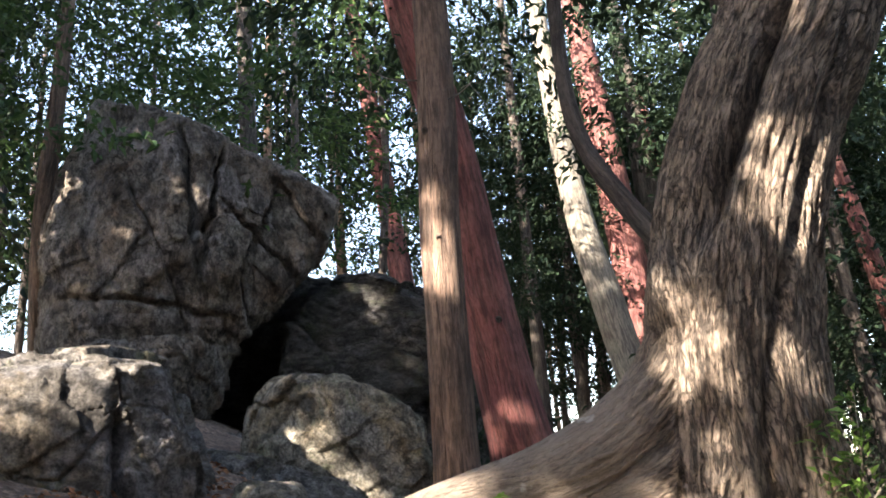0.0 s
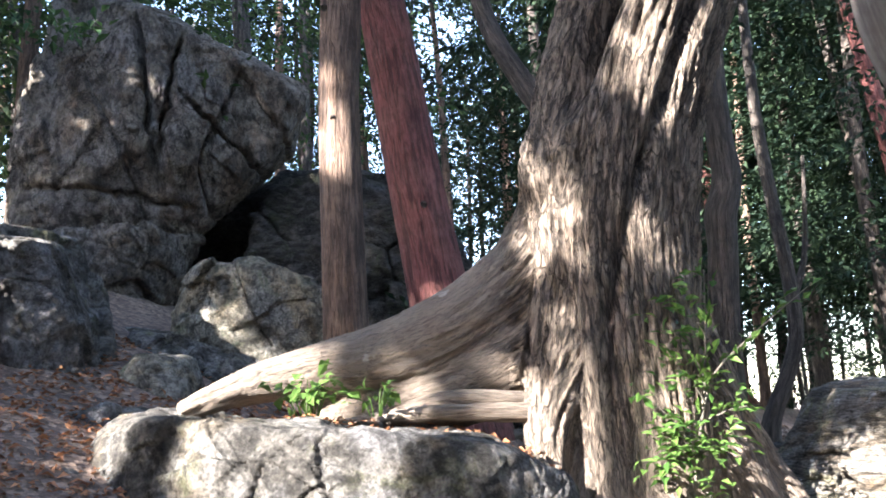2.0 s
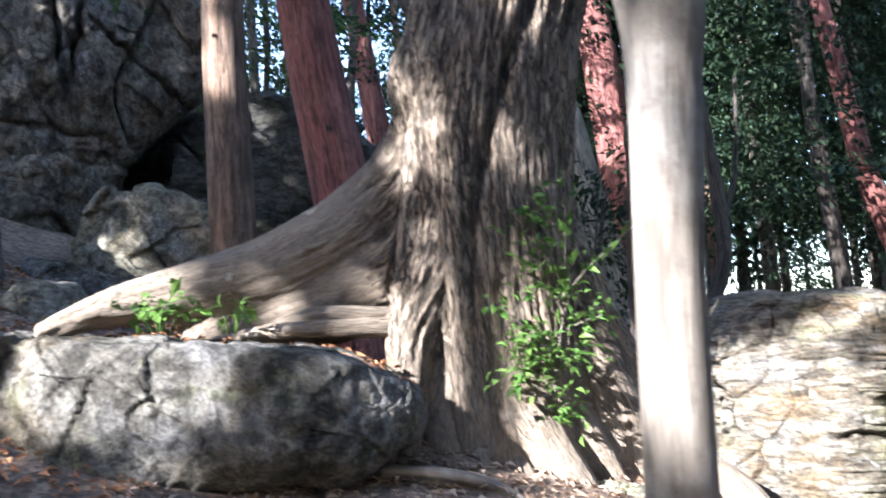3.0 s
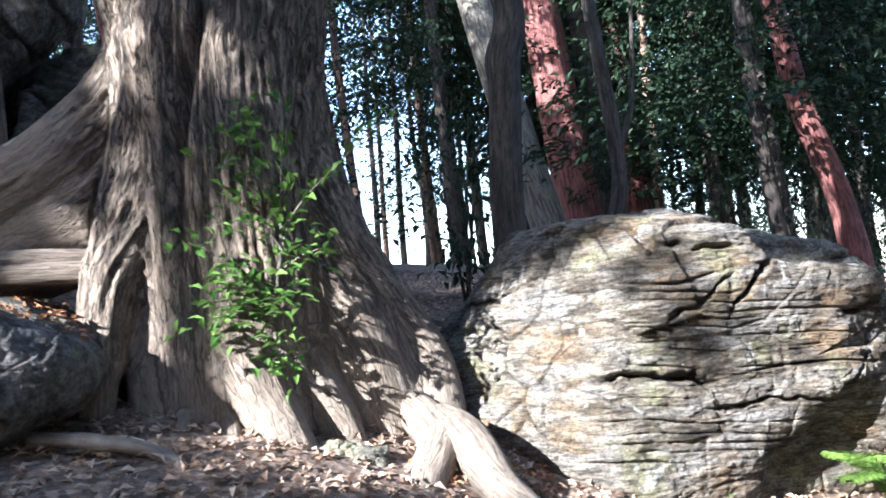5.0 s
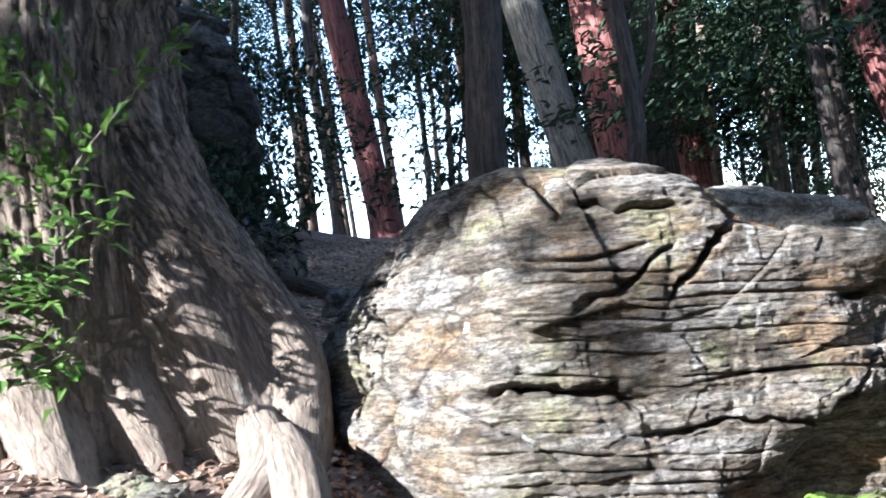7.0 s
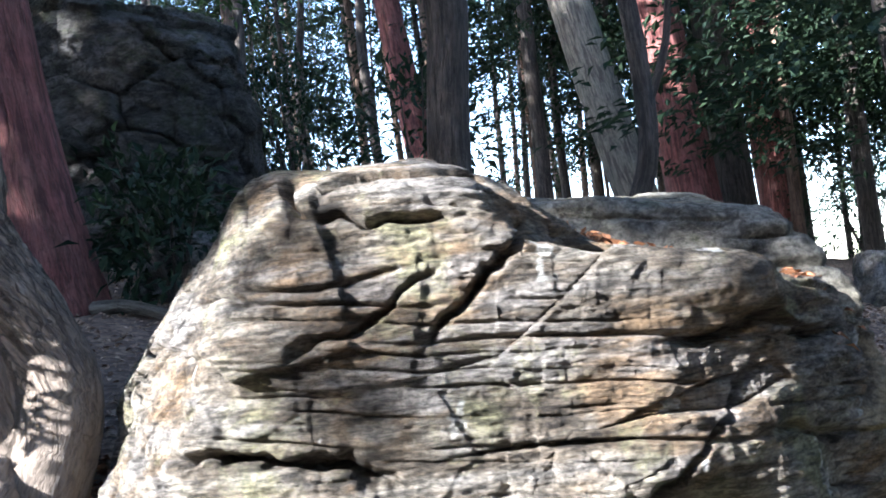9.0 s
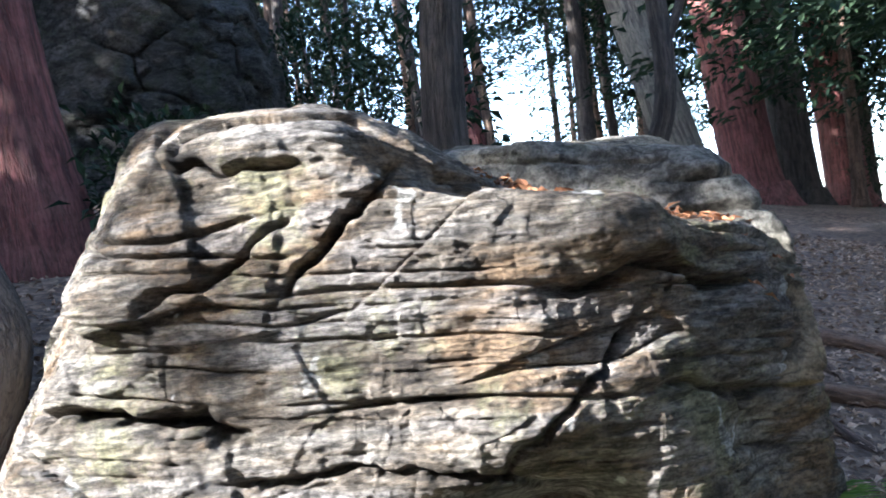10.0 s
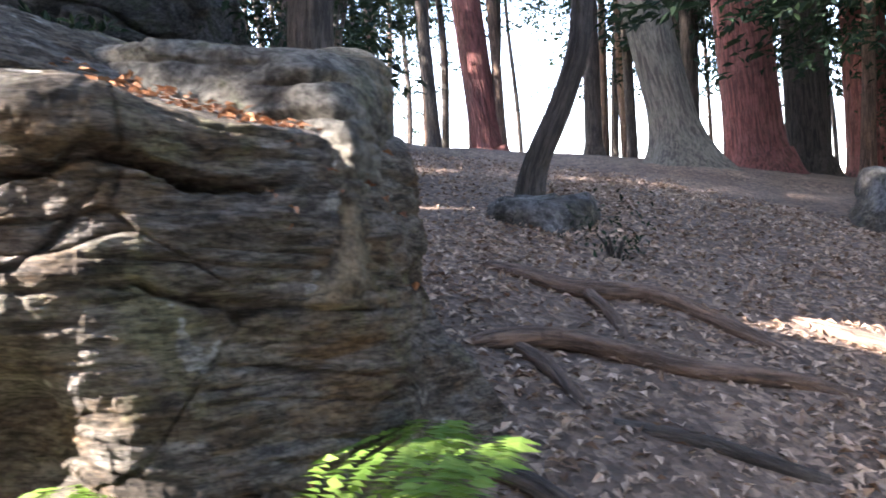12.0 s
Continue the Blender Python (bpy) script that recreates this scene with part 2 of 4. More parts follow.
LITTER = leafy("dead_leaves", (0.12, 0.07, 0.045), (0.60, 0.45, 0.345), 0.7, 0.1)
LITTER_RED = leafy("russet_leaves", (0.17, 0.072, 0.036), (0.42, 0.21, 0.11), 0.7, 0.1)


# ---- mesh helpers ----
def mesh_from(name, verts, faces, mat, smooth=True, attribute=None):
    me = bpy.data.meshes.new(name)
    me.from_pydata(np.asarray(verts, float).tolist(), [], np.asarray(faces).tolist() if not isinstance(faces, list) else faces)
    me.materials.append(mat)
    if smooth:
        me.polygons.foreach_set("use_smooth", np.ones(len(me.polygons), bool))
    if attribute is not None:
        at = me.attributes.new("grain", "FLOAT_VECTOR", "POINT")
        at.data.foreach_set("vector", np.asarray(attribute, np.float32).ravel())
    me.update()
    return me


def part(name, me, parent, label=""):
    ob = new(name, me)
    ob.parent = parent
    return tagged(ob, label=label)


def thing(name, place, label, category, group="", kind=""):
    ob = new(name)
    ob.location = place
    return tagged(ob, label, category, group, kind)


def cube_sphere(n, ext):
    g = np.arange(n + 1)
    a, b = (v.ravel() for v in np.meshgrid(g, g, indexing="ij"))
    pts, quads = [], []
    idx = np.arange((n + 1) ** 2).reshape(n + 1, n + 1)
    base = np.stack([idx[:-1, :-1], idx[1:, :-1], idx[1:, 1:], idx[:-1, 1:]], -1).reshape(-1, 4)
    for axis in range(3):
        for side in (0, n):
            q = np.zeros(((n + 1) ** 2, 3), int)
            q[:, axis], q[:, (axis + 1) % 3], q[:, (axis + 2) % 3] = side, a, b
            quads.append((base if side else base[:, ::-1]) + len(pts) * (n + 1) ** 2)
            pts.append(q)
    pts, inv = np.unique(np.concatenate(pts), axis=0, return_inverse=True)
    d = np.tan((pts / n * 2 - 1) * 0.7854) * np.asarray(ext)
    return d / np.linalg.norm(d, axis=1)[:, None], inv.ravel()[np.concatenate(quads)]


def rock_shape(centre, planes, n=90, k=11.0, lump=0.06, lump_scale=1.2, bed=None, bed_h=0.09, bed_amp=0.025, blocks=(), dents=(), grooves=(),
               fine=0.012, seed=0, ext=(1, 1, 1), dense=None, joined=(), strata=None, crazed=None):
    """A boulder bounded by planes (normal, distance from the centre), with rounded edges, layers, cracks and roughness; joined: more such bodies
    about the same centre, grown together with it. dense: direction in which the mesh is finer. Vertices are relative to centre."""
    d, quads = cube_sphere(n, ext)
    if dense is not None:
        d = d + np.asarray(dense)
        d /= np.linalg.norm(d, axis=1)[:, None]
    r, normal = np.zeros(len(d)), np.zeros(d.shape)
    for body in (planes, *joined):
        nrm = np.array([p[:3] for p in body], float)
        nrm /= np.linalg.norm(nrm, axis=1)[:, None]
        dist = np.array([p[3] for p in body], float)
        q = np.maximum(d @ nrm.T, 0) / dist
        reach = (q ** k).sum(1) ** (-1 / k)
        face = (q ** (k - 1) / dist) @ nrm
        face /= np.linalg.norm(face, axis=1)[:, None]
        further = reach > r
        r = np.where(further, reach, r)
        normal[further] = face[further]
    v = d * r[:, None]
    p = v + np.asarray(centre)
    disp = lump * fbm(p * lump_scale, 4, seed)
    for bi, (depth, scale, w) in enumerate(blocks):       # split blocks: depth of joints, cells per metre, joint width
        warp = np.stack([fbm(p * 1.9, 3, seed + 31 + i + 7 * bi) for i in range(3)], 1) * 0.09
        gap, ident = cells((p + warp) * np.asarray(scale), seed + 40 + bi)
        some = np.clip(0.55 + 1.3 * fbm(p * 1.6, 2, seed + 61 + bi), 0.05, 1)
        disp += depth * 1.4 * (ident - 0.5) - 0.7 * some * depth * np.exp(-(gap / w) ** 2)
    for x, y, z, radius, amount in dents:
        disp += amount * np.exp(-((p - (x, y, z)) ** 2).sum(1) / radius ** 2)
    wob = p + 0.09 * np.stack([fbm(p * 4.5, 4, seed + 71 + i, 0.6) for i in range(3)], 1)
    for x, y, z, a, b_, c_, w, reach, depth in grooves:   # a cleft: point, normal of its plane, width, reach, depth
        off = wob - (x, y, z)
        h = off @ (np.array((a, b_, c_)) / math.sqrt(a * a + b_ * b_ + c_ * c_))
        disp -= depth * np.exp(-(h / w) ** 2) * np.exp(-((off ** 2).sum(1) / reach ** 2) ** 3)
    if bed is not None:
        b = np.asarray(bed, float) / np.linalg.norm(bed)
        u = (p @ b + 0.045 * fbm(p * 1.1, 3, seed + 5) + 0.02 * fbm(p * 6, 3, seed + 6)) / bed_h
        u = u + 0.45 * np.sin(u * 0.7)
        layer, frac = np.floor(u), u - np.floor(u)
        side = fbm(p * 2.3 + layer[:, None] * 3.7, 3, seed + 9)
        shelf = np.clip(1 - np.abs(normal @ b), 0, 1)
        presence = np.clip(0.6 + 1.2 * fbm(p * np.array((1.5, 1.5, 3.0)) + layer[:, None] * 1.3, 2, seed + 13), 0, 1)
        disp += shelf * bed_amp * (1.5 * side - presence * 1.6 * np.exp(-(np.minimum(frac, 1 - frac) / 0.10) ** 2))
    if strata is not None:                                # bed normal, directions of the split faces, (thickness, offset, crack depth, crack width, length) of each set
        b = np.asarray(strata[0], float) / np.linalg.norm(strata[0])
        split = np.max([np.clip((normal @ np.asarray(f) - 0.42) / 0.25, 0, 1) for f in strata[1]], axis=0)
        run = p @ np.cross(b, (0.3, -0.95, 0)) + 0.05 * fbm(p * 3.1, 3, seed + 90)
        level = p @ b + 0.05 * fbm(p * 0.9, 3, seed + 91) + 0.014 * fbm(p * 5, 3, seed + 92)
        for si, (thick, offset, depth, w, length) in enumerate(strata[2]):
            u = level / thick + 0.5 * fbm(p * 1.3, 2, seed + 93 + si)
            layer = np.floor(u).astype(np.int64)
            edge = np.minimum(u - layer, 1 - u + layer) * thick
            block = np.floor(run / length + 7.3 * lattice(layer, 0 * layer, 0 * layer, seed + si)).astype(np.int64)
            here = np.clip(0.4 + 1.6 * fbm(p * 1.5, 2, seed + 120 + si), 0, 1)
            disp += split * here * offset * (2 * lattice(layer, block, 0 * layer, seed + 95 + si) - 1)
            gape = np.clip(-0.05 + 2.8 * fbm(p * 2.1 + np.rint(u)[:, None] * 3.7, 3, seed + 97 + si), 0, 1)
            disp -= split * depth * gape * np.exp(-(edge / w) ** 2)
        disp += split * (0.020 * fbm(p * np.array((5, 5, 14)), 5, seed + 110, 0.6) + 0.010 * np.abs(fbm(p * np.array((11, 11, 34)), 3, seed + 111)))
    if crazed is not None:                                # cracks between uneven plates on faces turned this way: direction, plates per metre, depth, width
        turned = np.clip((normal @ np.asarray(crazed[0]) - 0.62) / 0.2, 0, 1)
        warp = 0.05 * np.stack([fbm(p * 5, 3, seed + 101 + i) for i in range(3)], 1)
        gap, ident = cells((p + warp) * crazed[1], seed + 105)
        gape = np.clip(0.45 + 2.0 * fbm(p * 2.2, 2, seed + 106), 0, 1)
        disp += turned * (0.018 * (ident - 0.5) - crazed[2] * gape * np.exp(-(gap / crazed[3]) ** 2))
    disp += fine * fbm(p * 9, 4, seed + 20, 0.62)
    chips, knock = cells((p + 0.03 * fbm(p * 7, 2, seed + 83)[:, None]) * 7.0, seed + 80)
    disp += fine * 0.9 * (knock - 0.5)
    return v + normal * disp[:, None], quads


def rock(name, centre, planes, mat, label, category="rock", group="", **kw):
    v, q = rock_shape(centre, planes, **kw)
    ob = new(name, mesh_from(name, v, q, mat))
    ob.location = centre
    return tagged(ob, label, category, group)


def spline(points, n):
    """Smooth curve through points of any width, n samples."""
    pts = np.asarray(points, float)
    ext = np.vstack([2 * pts[0] - pts[1], pts, 2 * pts[-1] - pts[-2]])
    t = np.linspace(0, len(pts) - 1 - 1e-6, n)
    i = t.astype(int)
    f = (t - i)[:, None]
    a, b, c, d = ext[i], ext[i + 1], ext[i + 2], ext[i + 3]
    return 0.5 * (2 * b + (c - a) * f + (2 * a - 5 * b + 4 * c - d) * f ** 2 + (3 * b - a - 3 * c + d) * f ** 3)


def frames_along(c):
    tan = np.gradient(c, axis=0)
    tan /= np.linalg.norm(tan, axis=1)[:, None]
    side = np.zeros_like(c)
    s = np.cross(tan[0], (0.31, 0.9, 0.17))
    for i, t in enumerate(tan):
        s = s - t * (s @ t)
        s = s / np.linalg.norm(s)
        side[i] = s
    return tan, side, np.cross(tan, side)


def tube(points, rings, segs, rough=0.0, rough_scale=6.0, seed=0, flutes=0.0, flat=1.0):
    """A limb through points (x, y, z, radius), closed at both ends. Gives vertices, faces and the bark's coordinates."""
    s = spline(points, rings)
    c, r = s[:, :3], np.maximum(s[:, 3], 0.002)
    tan, side, up = frames_along(c)
    along = np.concatenate([[0], np.cumsum(np.linalg.norm(np.diff(c, axis=0), axis=1))])
    th = np.linspace(0, 2 * np.pi, segs, endpoint=False)
    cs, sn = np.cos(th), np.sin(th)
    g = np.stack([(r[:, None] * cs).ravel(), (r[:, None] * sn).ravel(), np.repeat(along * 0.14, segs)], 1)
    k = np.ones(rings * segs)
    if rough:
        k += rough * fbm(g * rough_scale / max(r.mean(), 0.02) * 0.12 + seed, 4, seed)
    if flutes:
        k += flutes * np.tile(np.cos(th * 5 + seed), rings) * np.repeat(np.clip(1.2 - along / 1.2, 0, 1), segs)
    rr = r[:, None] * k.reshape(rings, segs)
    v = c[:, None] + side[:, None] * (rr * cs)[..., None] + up[:, None] * (rr * sn * flat)[..., None]
    idx = np.arange(rings * segs).reshape(rings, segs)
    nxt = np.roll(idx, -1, 1)
    f = np.stack([idx[:-1], nxt[:-1], nxt[1:], idx[1:]], -1).reshape(-1, 4).tolist()
    f.append(idx[0][::-1].tolist())
    f.append(idx[-1].tolist())
    return v.reshape(-1, 3), f, g


def merge(pieces):
    vs, fs, gs, o = [], [], [], 0
    for v, f, g in pieces:
        vs.append(v)
        gs.append(g)
        fs += [[i + o for i in face] for face in f]
        o += len(v)
    return np.vstack(vs), fs, np.vstack(gs)


def leaves(centres, directions, length, width, rng, fold=0.25, droop=0.3, simple=False):
    """Folded pointed leaves: four triangles each, or two where they are small and far."""
    c, d = np.asarray(centres, float), np.asarray(directions, float)
    n = len(c)
    d = d / np.linalg.norm(d, axis=1)[:, None]
    ref = rng.normal(size=(n, 3)) * 0.35 + (0, 0, 1)
    side = np.cross(d, ref)
    side /= np.linalg.norm(side, axis=1)[:, None]
    up = np.cross(side, d)
    L = (length * rng.uniform(0.65, 1.25, n))[:, None]
    W = (width * rng.uniform(0.7, 1.2, n))[:, None]
    base, tip = c, c + d * L - up * L * droop * 0.5
    mid = c + d * L * 0.45
    left, right = mid + side * W * 0.5 + up * W * fold, mid - side * W * 0.5 + up * W * fold
    if simple:
        o = np.arange(n)[:, None] * 4
        return np.stack([base, left, tip, right], 1).reshape(-1, 3), np.concatenate([o + (0, 2, 1), o + (0, 3, 2)], 0)
    v = np.stack([base, left, mid, right, tip], 1).reshape(-1, 3)
    o = np.arange(n)[:, None] * 5
    f = np.concatenate([o + (0, 2, 1), o + (0, 3, 2), o + (1, 2, 4), o + (2, 3, 4)], 0)
    return v, f


# ---- the ground ----
def path_y(x):
    return np.where(x < 1.6, 0.05 * x, 0.08 + 0.82 * (x - 1.6))


def ground_z(x, y):
    x, y = np.asarray(x, float), np.asarray(y, float)
    xc = np.clip(x, -12, 14)
    d = y - np.clip(path_y(xc), -1, 9)
    up = np.clip(d, -30, 18.0)
    slope = 0.200 + 0.0035 * np.clip(xc, 0, 5)
    rise = np.where(up > 0, slope * up - 0.0049 * up * up, 0.10 * up)
    beyond = np.maximum(d - 18.0, 0)
    rise = rise - 0.10 * np.minimum(beyond, 40) * np.clip(beyond / 4, 0, 1)
    left = np.clip(0.7 - xc, 0, 5) * np.clip(d / 5, 0, 1.3) * 0.22 * np.clip(1.6 - d / 14, 0, 1)
    z = -0.155 * xc + rise + left
    return z + 0.05 * (fbm(np.stack([x.ravel() * 0.8, y.ravel() * 0.8, 0 * x.ravel()], 1), 3, 3)).reshape(x.shape)


def build_ground():
    def axis(lo, hi, fine_lo, fine_hi, step):
        mid = np.arange(fine_lo, fine_hi, step)
        out = np.geomspace(0.3, hi - fine_hi, 26)
        low = -np.geomspace(0.3, fine_lo - lo, 26)[::-1]
        return np.concatenate([fine_lo + low, mid, fine_hi + out])
    xs, ys = axis(-900, 900, -8, 12, 0.07), axis(-900, 900, -3, 16, 0.07)
    X, Y = np.meshgrid(xs, ys, indexing="ij")
    P = np.stack([X.ravel(), Y.ravel(), 0 * X.ravel()], 1)
    Z = ground_z(X, Y) + (0.02 * fbm(P * 3.0, 3, 8) + 0.012 * fbm(P * 11, 2, 9)).reshape(X.shape)
    v = np.stack([X, Y, Z], -1).reshape(-1, 3)
    i = np.arange(len(xs) * len(ys)).reshape(len(xs), len(ys))
    f = np.stack([i[:-1, :-1], i[1:, :-1], i[1:, 1:], i[:-1, 1:]], -1).reshape(-1, 4)
    tagged(new("ground", mesh_from("ground", v, f, SOIL)), "sloping forest floor of dark soil under brown leaf litter", "ground", kind="structure")


build_ground()


# ---- rocks ----
LEFT_SIDE = [(-0.71, -0.592, 0.382, 1.02), (-0.60, -0.58, 0.55, 0.94), (-0.547, -0.723, 0.423, 0.95), (-0.694, -0.197, 0.692, 1.07), (-0.80, -0.15, 0.58, 1.21), (-0.828, -0.309, -0.468, 1.25), (-0.785, -0.169, -0.597, 1.24),
             (-0.99, -0.124, -0.02, 1.37), (-0.494, -0.493, 0.716, 0.95), (-0.50, -0.80, -0.25, 1.18), (0.318, -0.948, 0.03, 0.70), (0.15, -0.97, 0.15, 0.79), (0.30, -0.60, -0.72, 0.95), (0, 1, 0.2, 0.95), (-0.6, 0.8, 0.2, 1.15), (0, 0, -1, 1.0)]
rock("boulder", (4.2, 5.5, 0.55), LEFT_SIDE + [   # the high block
    (-0.17, -0.158, 0.973, 0.86), (0.0, -0.12, 0.993, 0.725), (0.169, -0.162, 0.972, 0.72), (0.089, -0.258, 0.962, 0.775), (0.55, 0.06, 0.83, 0.56), (0.885, -0.183, 0.429, 0.545)],
    STRATA, "large tan and grey layered boulder with a lichened sunlit side", "boulder",
    joined=(LEFT_SIDE + [                          # the long low body
        (0.282, -0.05, 0.96, 0.50), (0.758, -0.08, 0.648, 0.955), (0.86, 0.045, 0.51, 1.08), (0.83, -0.55, 0.05, 0.90), (0.986, -0.114, 0.121, 1.15), (0.947, 0.312, 0.078, 1.235), (0.891, 0.451, -0.05, 1.29)],),
    n=205, k=24, lump=0.045, lump_scale=1.7, dense=(0.12, -0.44, 0.04), ext=(1.3, 0.9, 0.8), fine=0.011, seed=3,
    blocks=((0.03, (1.3, 1.3, 2.2), 0.010),),
    strata=((0.10, 0.06, 1.0), ((0.35, -0.93, 0.0), (0.95, -0.2, 0.1), (0.0, -0.9, -0.4)), ((0.23, 0.010, 0.035, 0.006, 0.55), (0.085, 0.006, 0.030, 0.005, 0.22), (0.035, 0.004, 0.018, 0.004, 0.10))),
    crazed=((-0.70, -0.50, 0.50), 4.2, 0.05, 0.05),
    grooves=((3.86, 4.70, 0.46, 0.12, 0.1, 1.0, 0.014, 0.28, 0.12), (3.87, 4.92, 1.10, 0.93, 0.25, -0.12, 0.014, 0.16, 0.15), (3.72, 4.9, 0.88, 0.3, 0.1, 0.95, 0.009, 0.2, 0.06), (4.40, 4.84, 0.88, 0.72, 0.2, -0.72, 0.010, 0.22, 0.09),
             (5.1, 5.2, 0.66, -0.05, 0.1, 1.0, 0.015, 0.34, 0.12), (4.85, 4.98, 0.42, 0.6, 0.1, -0.8, 0.009, 0.3, 0.06), (4.12, 4.76, 1.06, 0.1, 0.1, 1.0, 0.009, 0.22, 0.06), (4.1, 4.75, 0.80, 0.45, 0.1, -0.85, 0.009, 0.2, 0.06),
             (4.45, 4.85, 0.28, 0.12, 0.1, 1.0, 0.010, 0.4, 0.06), (5.25, 5.4, 0.35, 0.1, 0.1, 1.0, 0.010, 0.35, 0.06)),
    dents=((3.62, 5.05, 1.28, 0.22, 0.10), (3.02, 5.15, 0.52, 0.09, -0.08), (4.80, 4.94, 0.02, 0.20, -0.5), (4.50, 4.82, -0.10, 0.16, -0.25), (4.72, 4.9, 0.32, 0.15, 0.07), (5.0, 5.1, 0.78, 0.16, 0.06), (4.95, 5.05, 0.6, 0.13, -0.06), (5.35, 5.4, 0.15, 0.22, -0.10)))
rock("boulder", (4.70, 6.05, 0.90), [(0.2, -0.12, 0.973, 0.245), (0.11, -0.123, 0.986, 0.24), (0.267, -0.103, 0.958, 0.258), (0.873, 0.485, -0.05, 0.50), (0.94, 0.337, 0.062, 0.49), (0.752, 0.018, 0.659, 0.40), (0, -0.95, 0.3, 0.33), (-1, 0, 0, 0.55), (0, 1, 0, 0.5), (0, 0, -1, 0.6)],
    PALE, "low pale mossy block lying on the back of the boulder", "boulder", n=90, k=16, lump=0.04, lump_scale=2.2, fine=0.012, seed=8, ext=(1, 0.6, 0.5),
    strata=((0.10, 0.06, 1.0), ((0.0, -1.0, 0.2), (1.0, 0.1, 0.1)), ((0.11, 0.02, 0.05, 0.012, 0.4), (0.04, 0.008, 0.02, 0.008, 0.2))))
rock("standing_rock", (-2.6, 9.4, 4.7), [
    (-0.905, -0.423, -0.044, 1.79), (-0.852, -0.486, 0.194, 1.77), (-0.805, -0.515, 0.295, 1.86), (0.526, -0.262, 0.809, 1.31), (0.35, -0.351, 0.869, 1.47), (0.977, 0.163, -0.139, 1.50), (0.898, 0.336, -0.285, 1.36),
    (0.833, 0.274, -0.48, 1.16), (0.60, 0.35, -0.715, 0.98), (0.45, 0.301, -0.841, 1.07), (0.06, 0.253, -0.966, 1.24), (0.55, -0.82, 0.05, 0.86), (-0.12, -0.98, 0.12, 1.02), (0.4, -0.8, -0.45, 0.98), (0, 1, 0, 1.3)],
    CLIFF, "tall grey standing rock with cracks and an overhanging nose", "rock",
    n=155, k=34, lump=0.09, lump_scale=0.8, dense=(0.1, -0.4, 0), blocks=((0.10, (0.75, 0.75, 0.42), 0.014), (0.05, (1.7, 1.7, 0.9), 0.014), (0.025, (4, 4, 2.4), 0.025)), fine=0.03, seed=11, ext=(1.5, 1.2, 2),
    grooves=((-2.55, 8.5, 5.1, 0.95, 0.3, 0.12, 0.035, 0.9, 0.26), (-2.3, 8.5, 5.0, 0.98, 0.2, -0.1, 0.03, 0.8, 0.2), (-1.7, 9.0, 4.5, 0.6, 0.2, 0.75, 0.03, 0.8, 0.14), (-3.0, 8.4, 3.9, 0.1, 0.1, 1.0, 0.03, 0.9, 0.12), (-3.2, 8.4, 4.3, 0.7, 0.1, -0.6, 0.02, 0.5, 0.09)),
    dents=((-2.42, 8.5, 4.75, 0.16, -0.22), (-1.9, 8.7, 5.5, 0.5, -0.08)))
rock("rock", (-2.75, 8.9, 3.0), [(0.1, -1, 0.25, 0.75), (0.85, 0.295, -0.436, 0.38), (0.80, -0.30, -0.10, 0.42), (-0.9, -0.3, 0.2, 1.1), (0.1, -0.1, 1, 0.52), (0, 1, 0, 1), (0, 0, -1, 1.2)],
    CLIFF, "grey bedrock ledge carrying the standing rock", "rock", n=80, k=13, lump=0.1, lump_scale=1.2, blocks=((0.10, (1.3, 1.3, 1.6), 0.04), (0.04, (4, 4, 4), 0.08)), fine=0.03, seed=13)
rock("rock", (-2.44, 8.45, 2.08), [(0.1, -1, 0.25, 0.5), (0.9, -0.2, 0.3, 0.5), (-0.9, -0.3, 0.2, 0.75), (0.2, -0.15, 1, 0.42), (0, 1, 0, 0.6), (0, 0, -1, 0.9), (0.5, -0.6, 0.6, 0.52)],
    CLIFF, "low grey rock below the ledge at the mouth of the cleft", "rock", n=60, k=18, lump=0.06, lump_scale=1.6, blocks=((0.07, (1.5, 1.5, 1.8), 0.012), (0.03, (4, 4, 4), 0.02)), fine=0.02, seed=19)
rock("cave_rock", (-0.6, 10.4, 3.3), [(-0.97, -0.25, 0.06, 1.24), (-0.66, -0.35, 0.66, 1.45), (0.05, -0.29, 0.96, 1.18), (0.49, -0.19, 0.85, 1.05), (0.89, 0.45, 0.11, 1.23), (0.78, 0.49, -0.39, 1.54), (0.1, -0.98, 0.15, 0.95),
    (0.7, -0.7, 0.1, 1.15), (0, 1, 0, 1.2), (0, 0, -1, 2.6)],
    MOSSY_SHADED, "mossy layered rock mass behind the standing rock, shade in its dark colour", "rock",
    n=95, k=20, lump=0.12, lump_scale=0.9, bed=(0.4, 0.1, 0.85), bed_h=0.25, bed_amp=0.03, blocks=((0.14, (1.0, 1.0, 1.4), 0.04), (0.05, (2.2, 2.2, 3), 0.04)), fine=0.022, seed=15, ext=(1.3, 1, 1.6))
# Added rock closing the gap; its dark colour stands for the cleft's shade.
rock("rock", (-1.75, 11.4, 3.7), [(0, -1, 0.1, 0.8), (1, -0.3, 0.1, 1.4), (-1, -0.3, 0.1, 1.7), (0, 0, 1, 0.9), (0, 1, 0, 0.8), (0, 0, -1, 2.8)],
    MOSSY_SHADED, "added rock closing the cleft, coloured dark like the shade inside", "rock", n=60, k=12, lump=0.12, lump_scale=1.0, blocks=((0.10, (1.3, 1.3, 1.6), 0.04),), fine=0.03, seed=17)
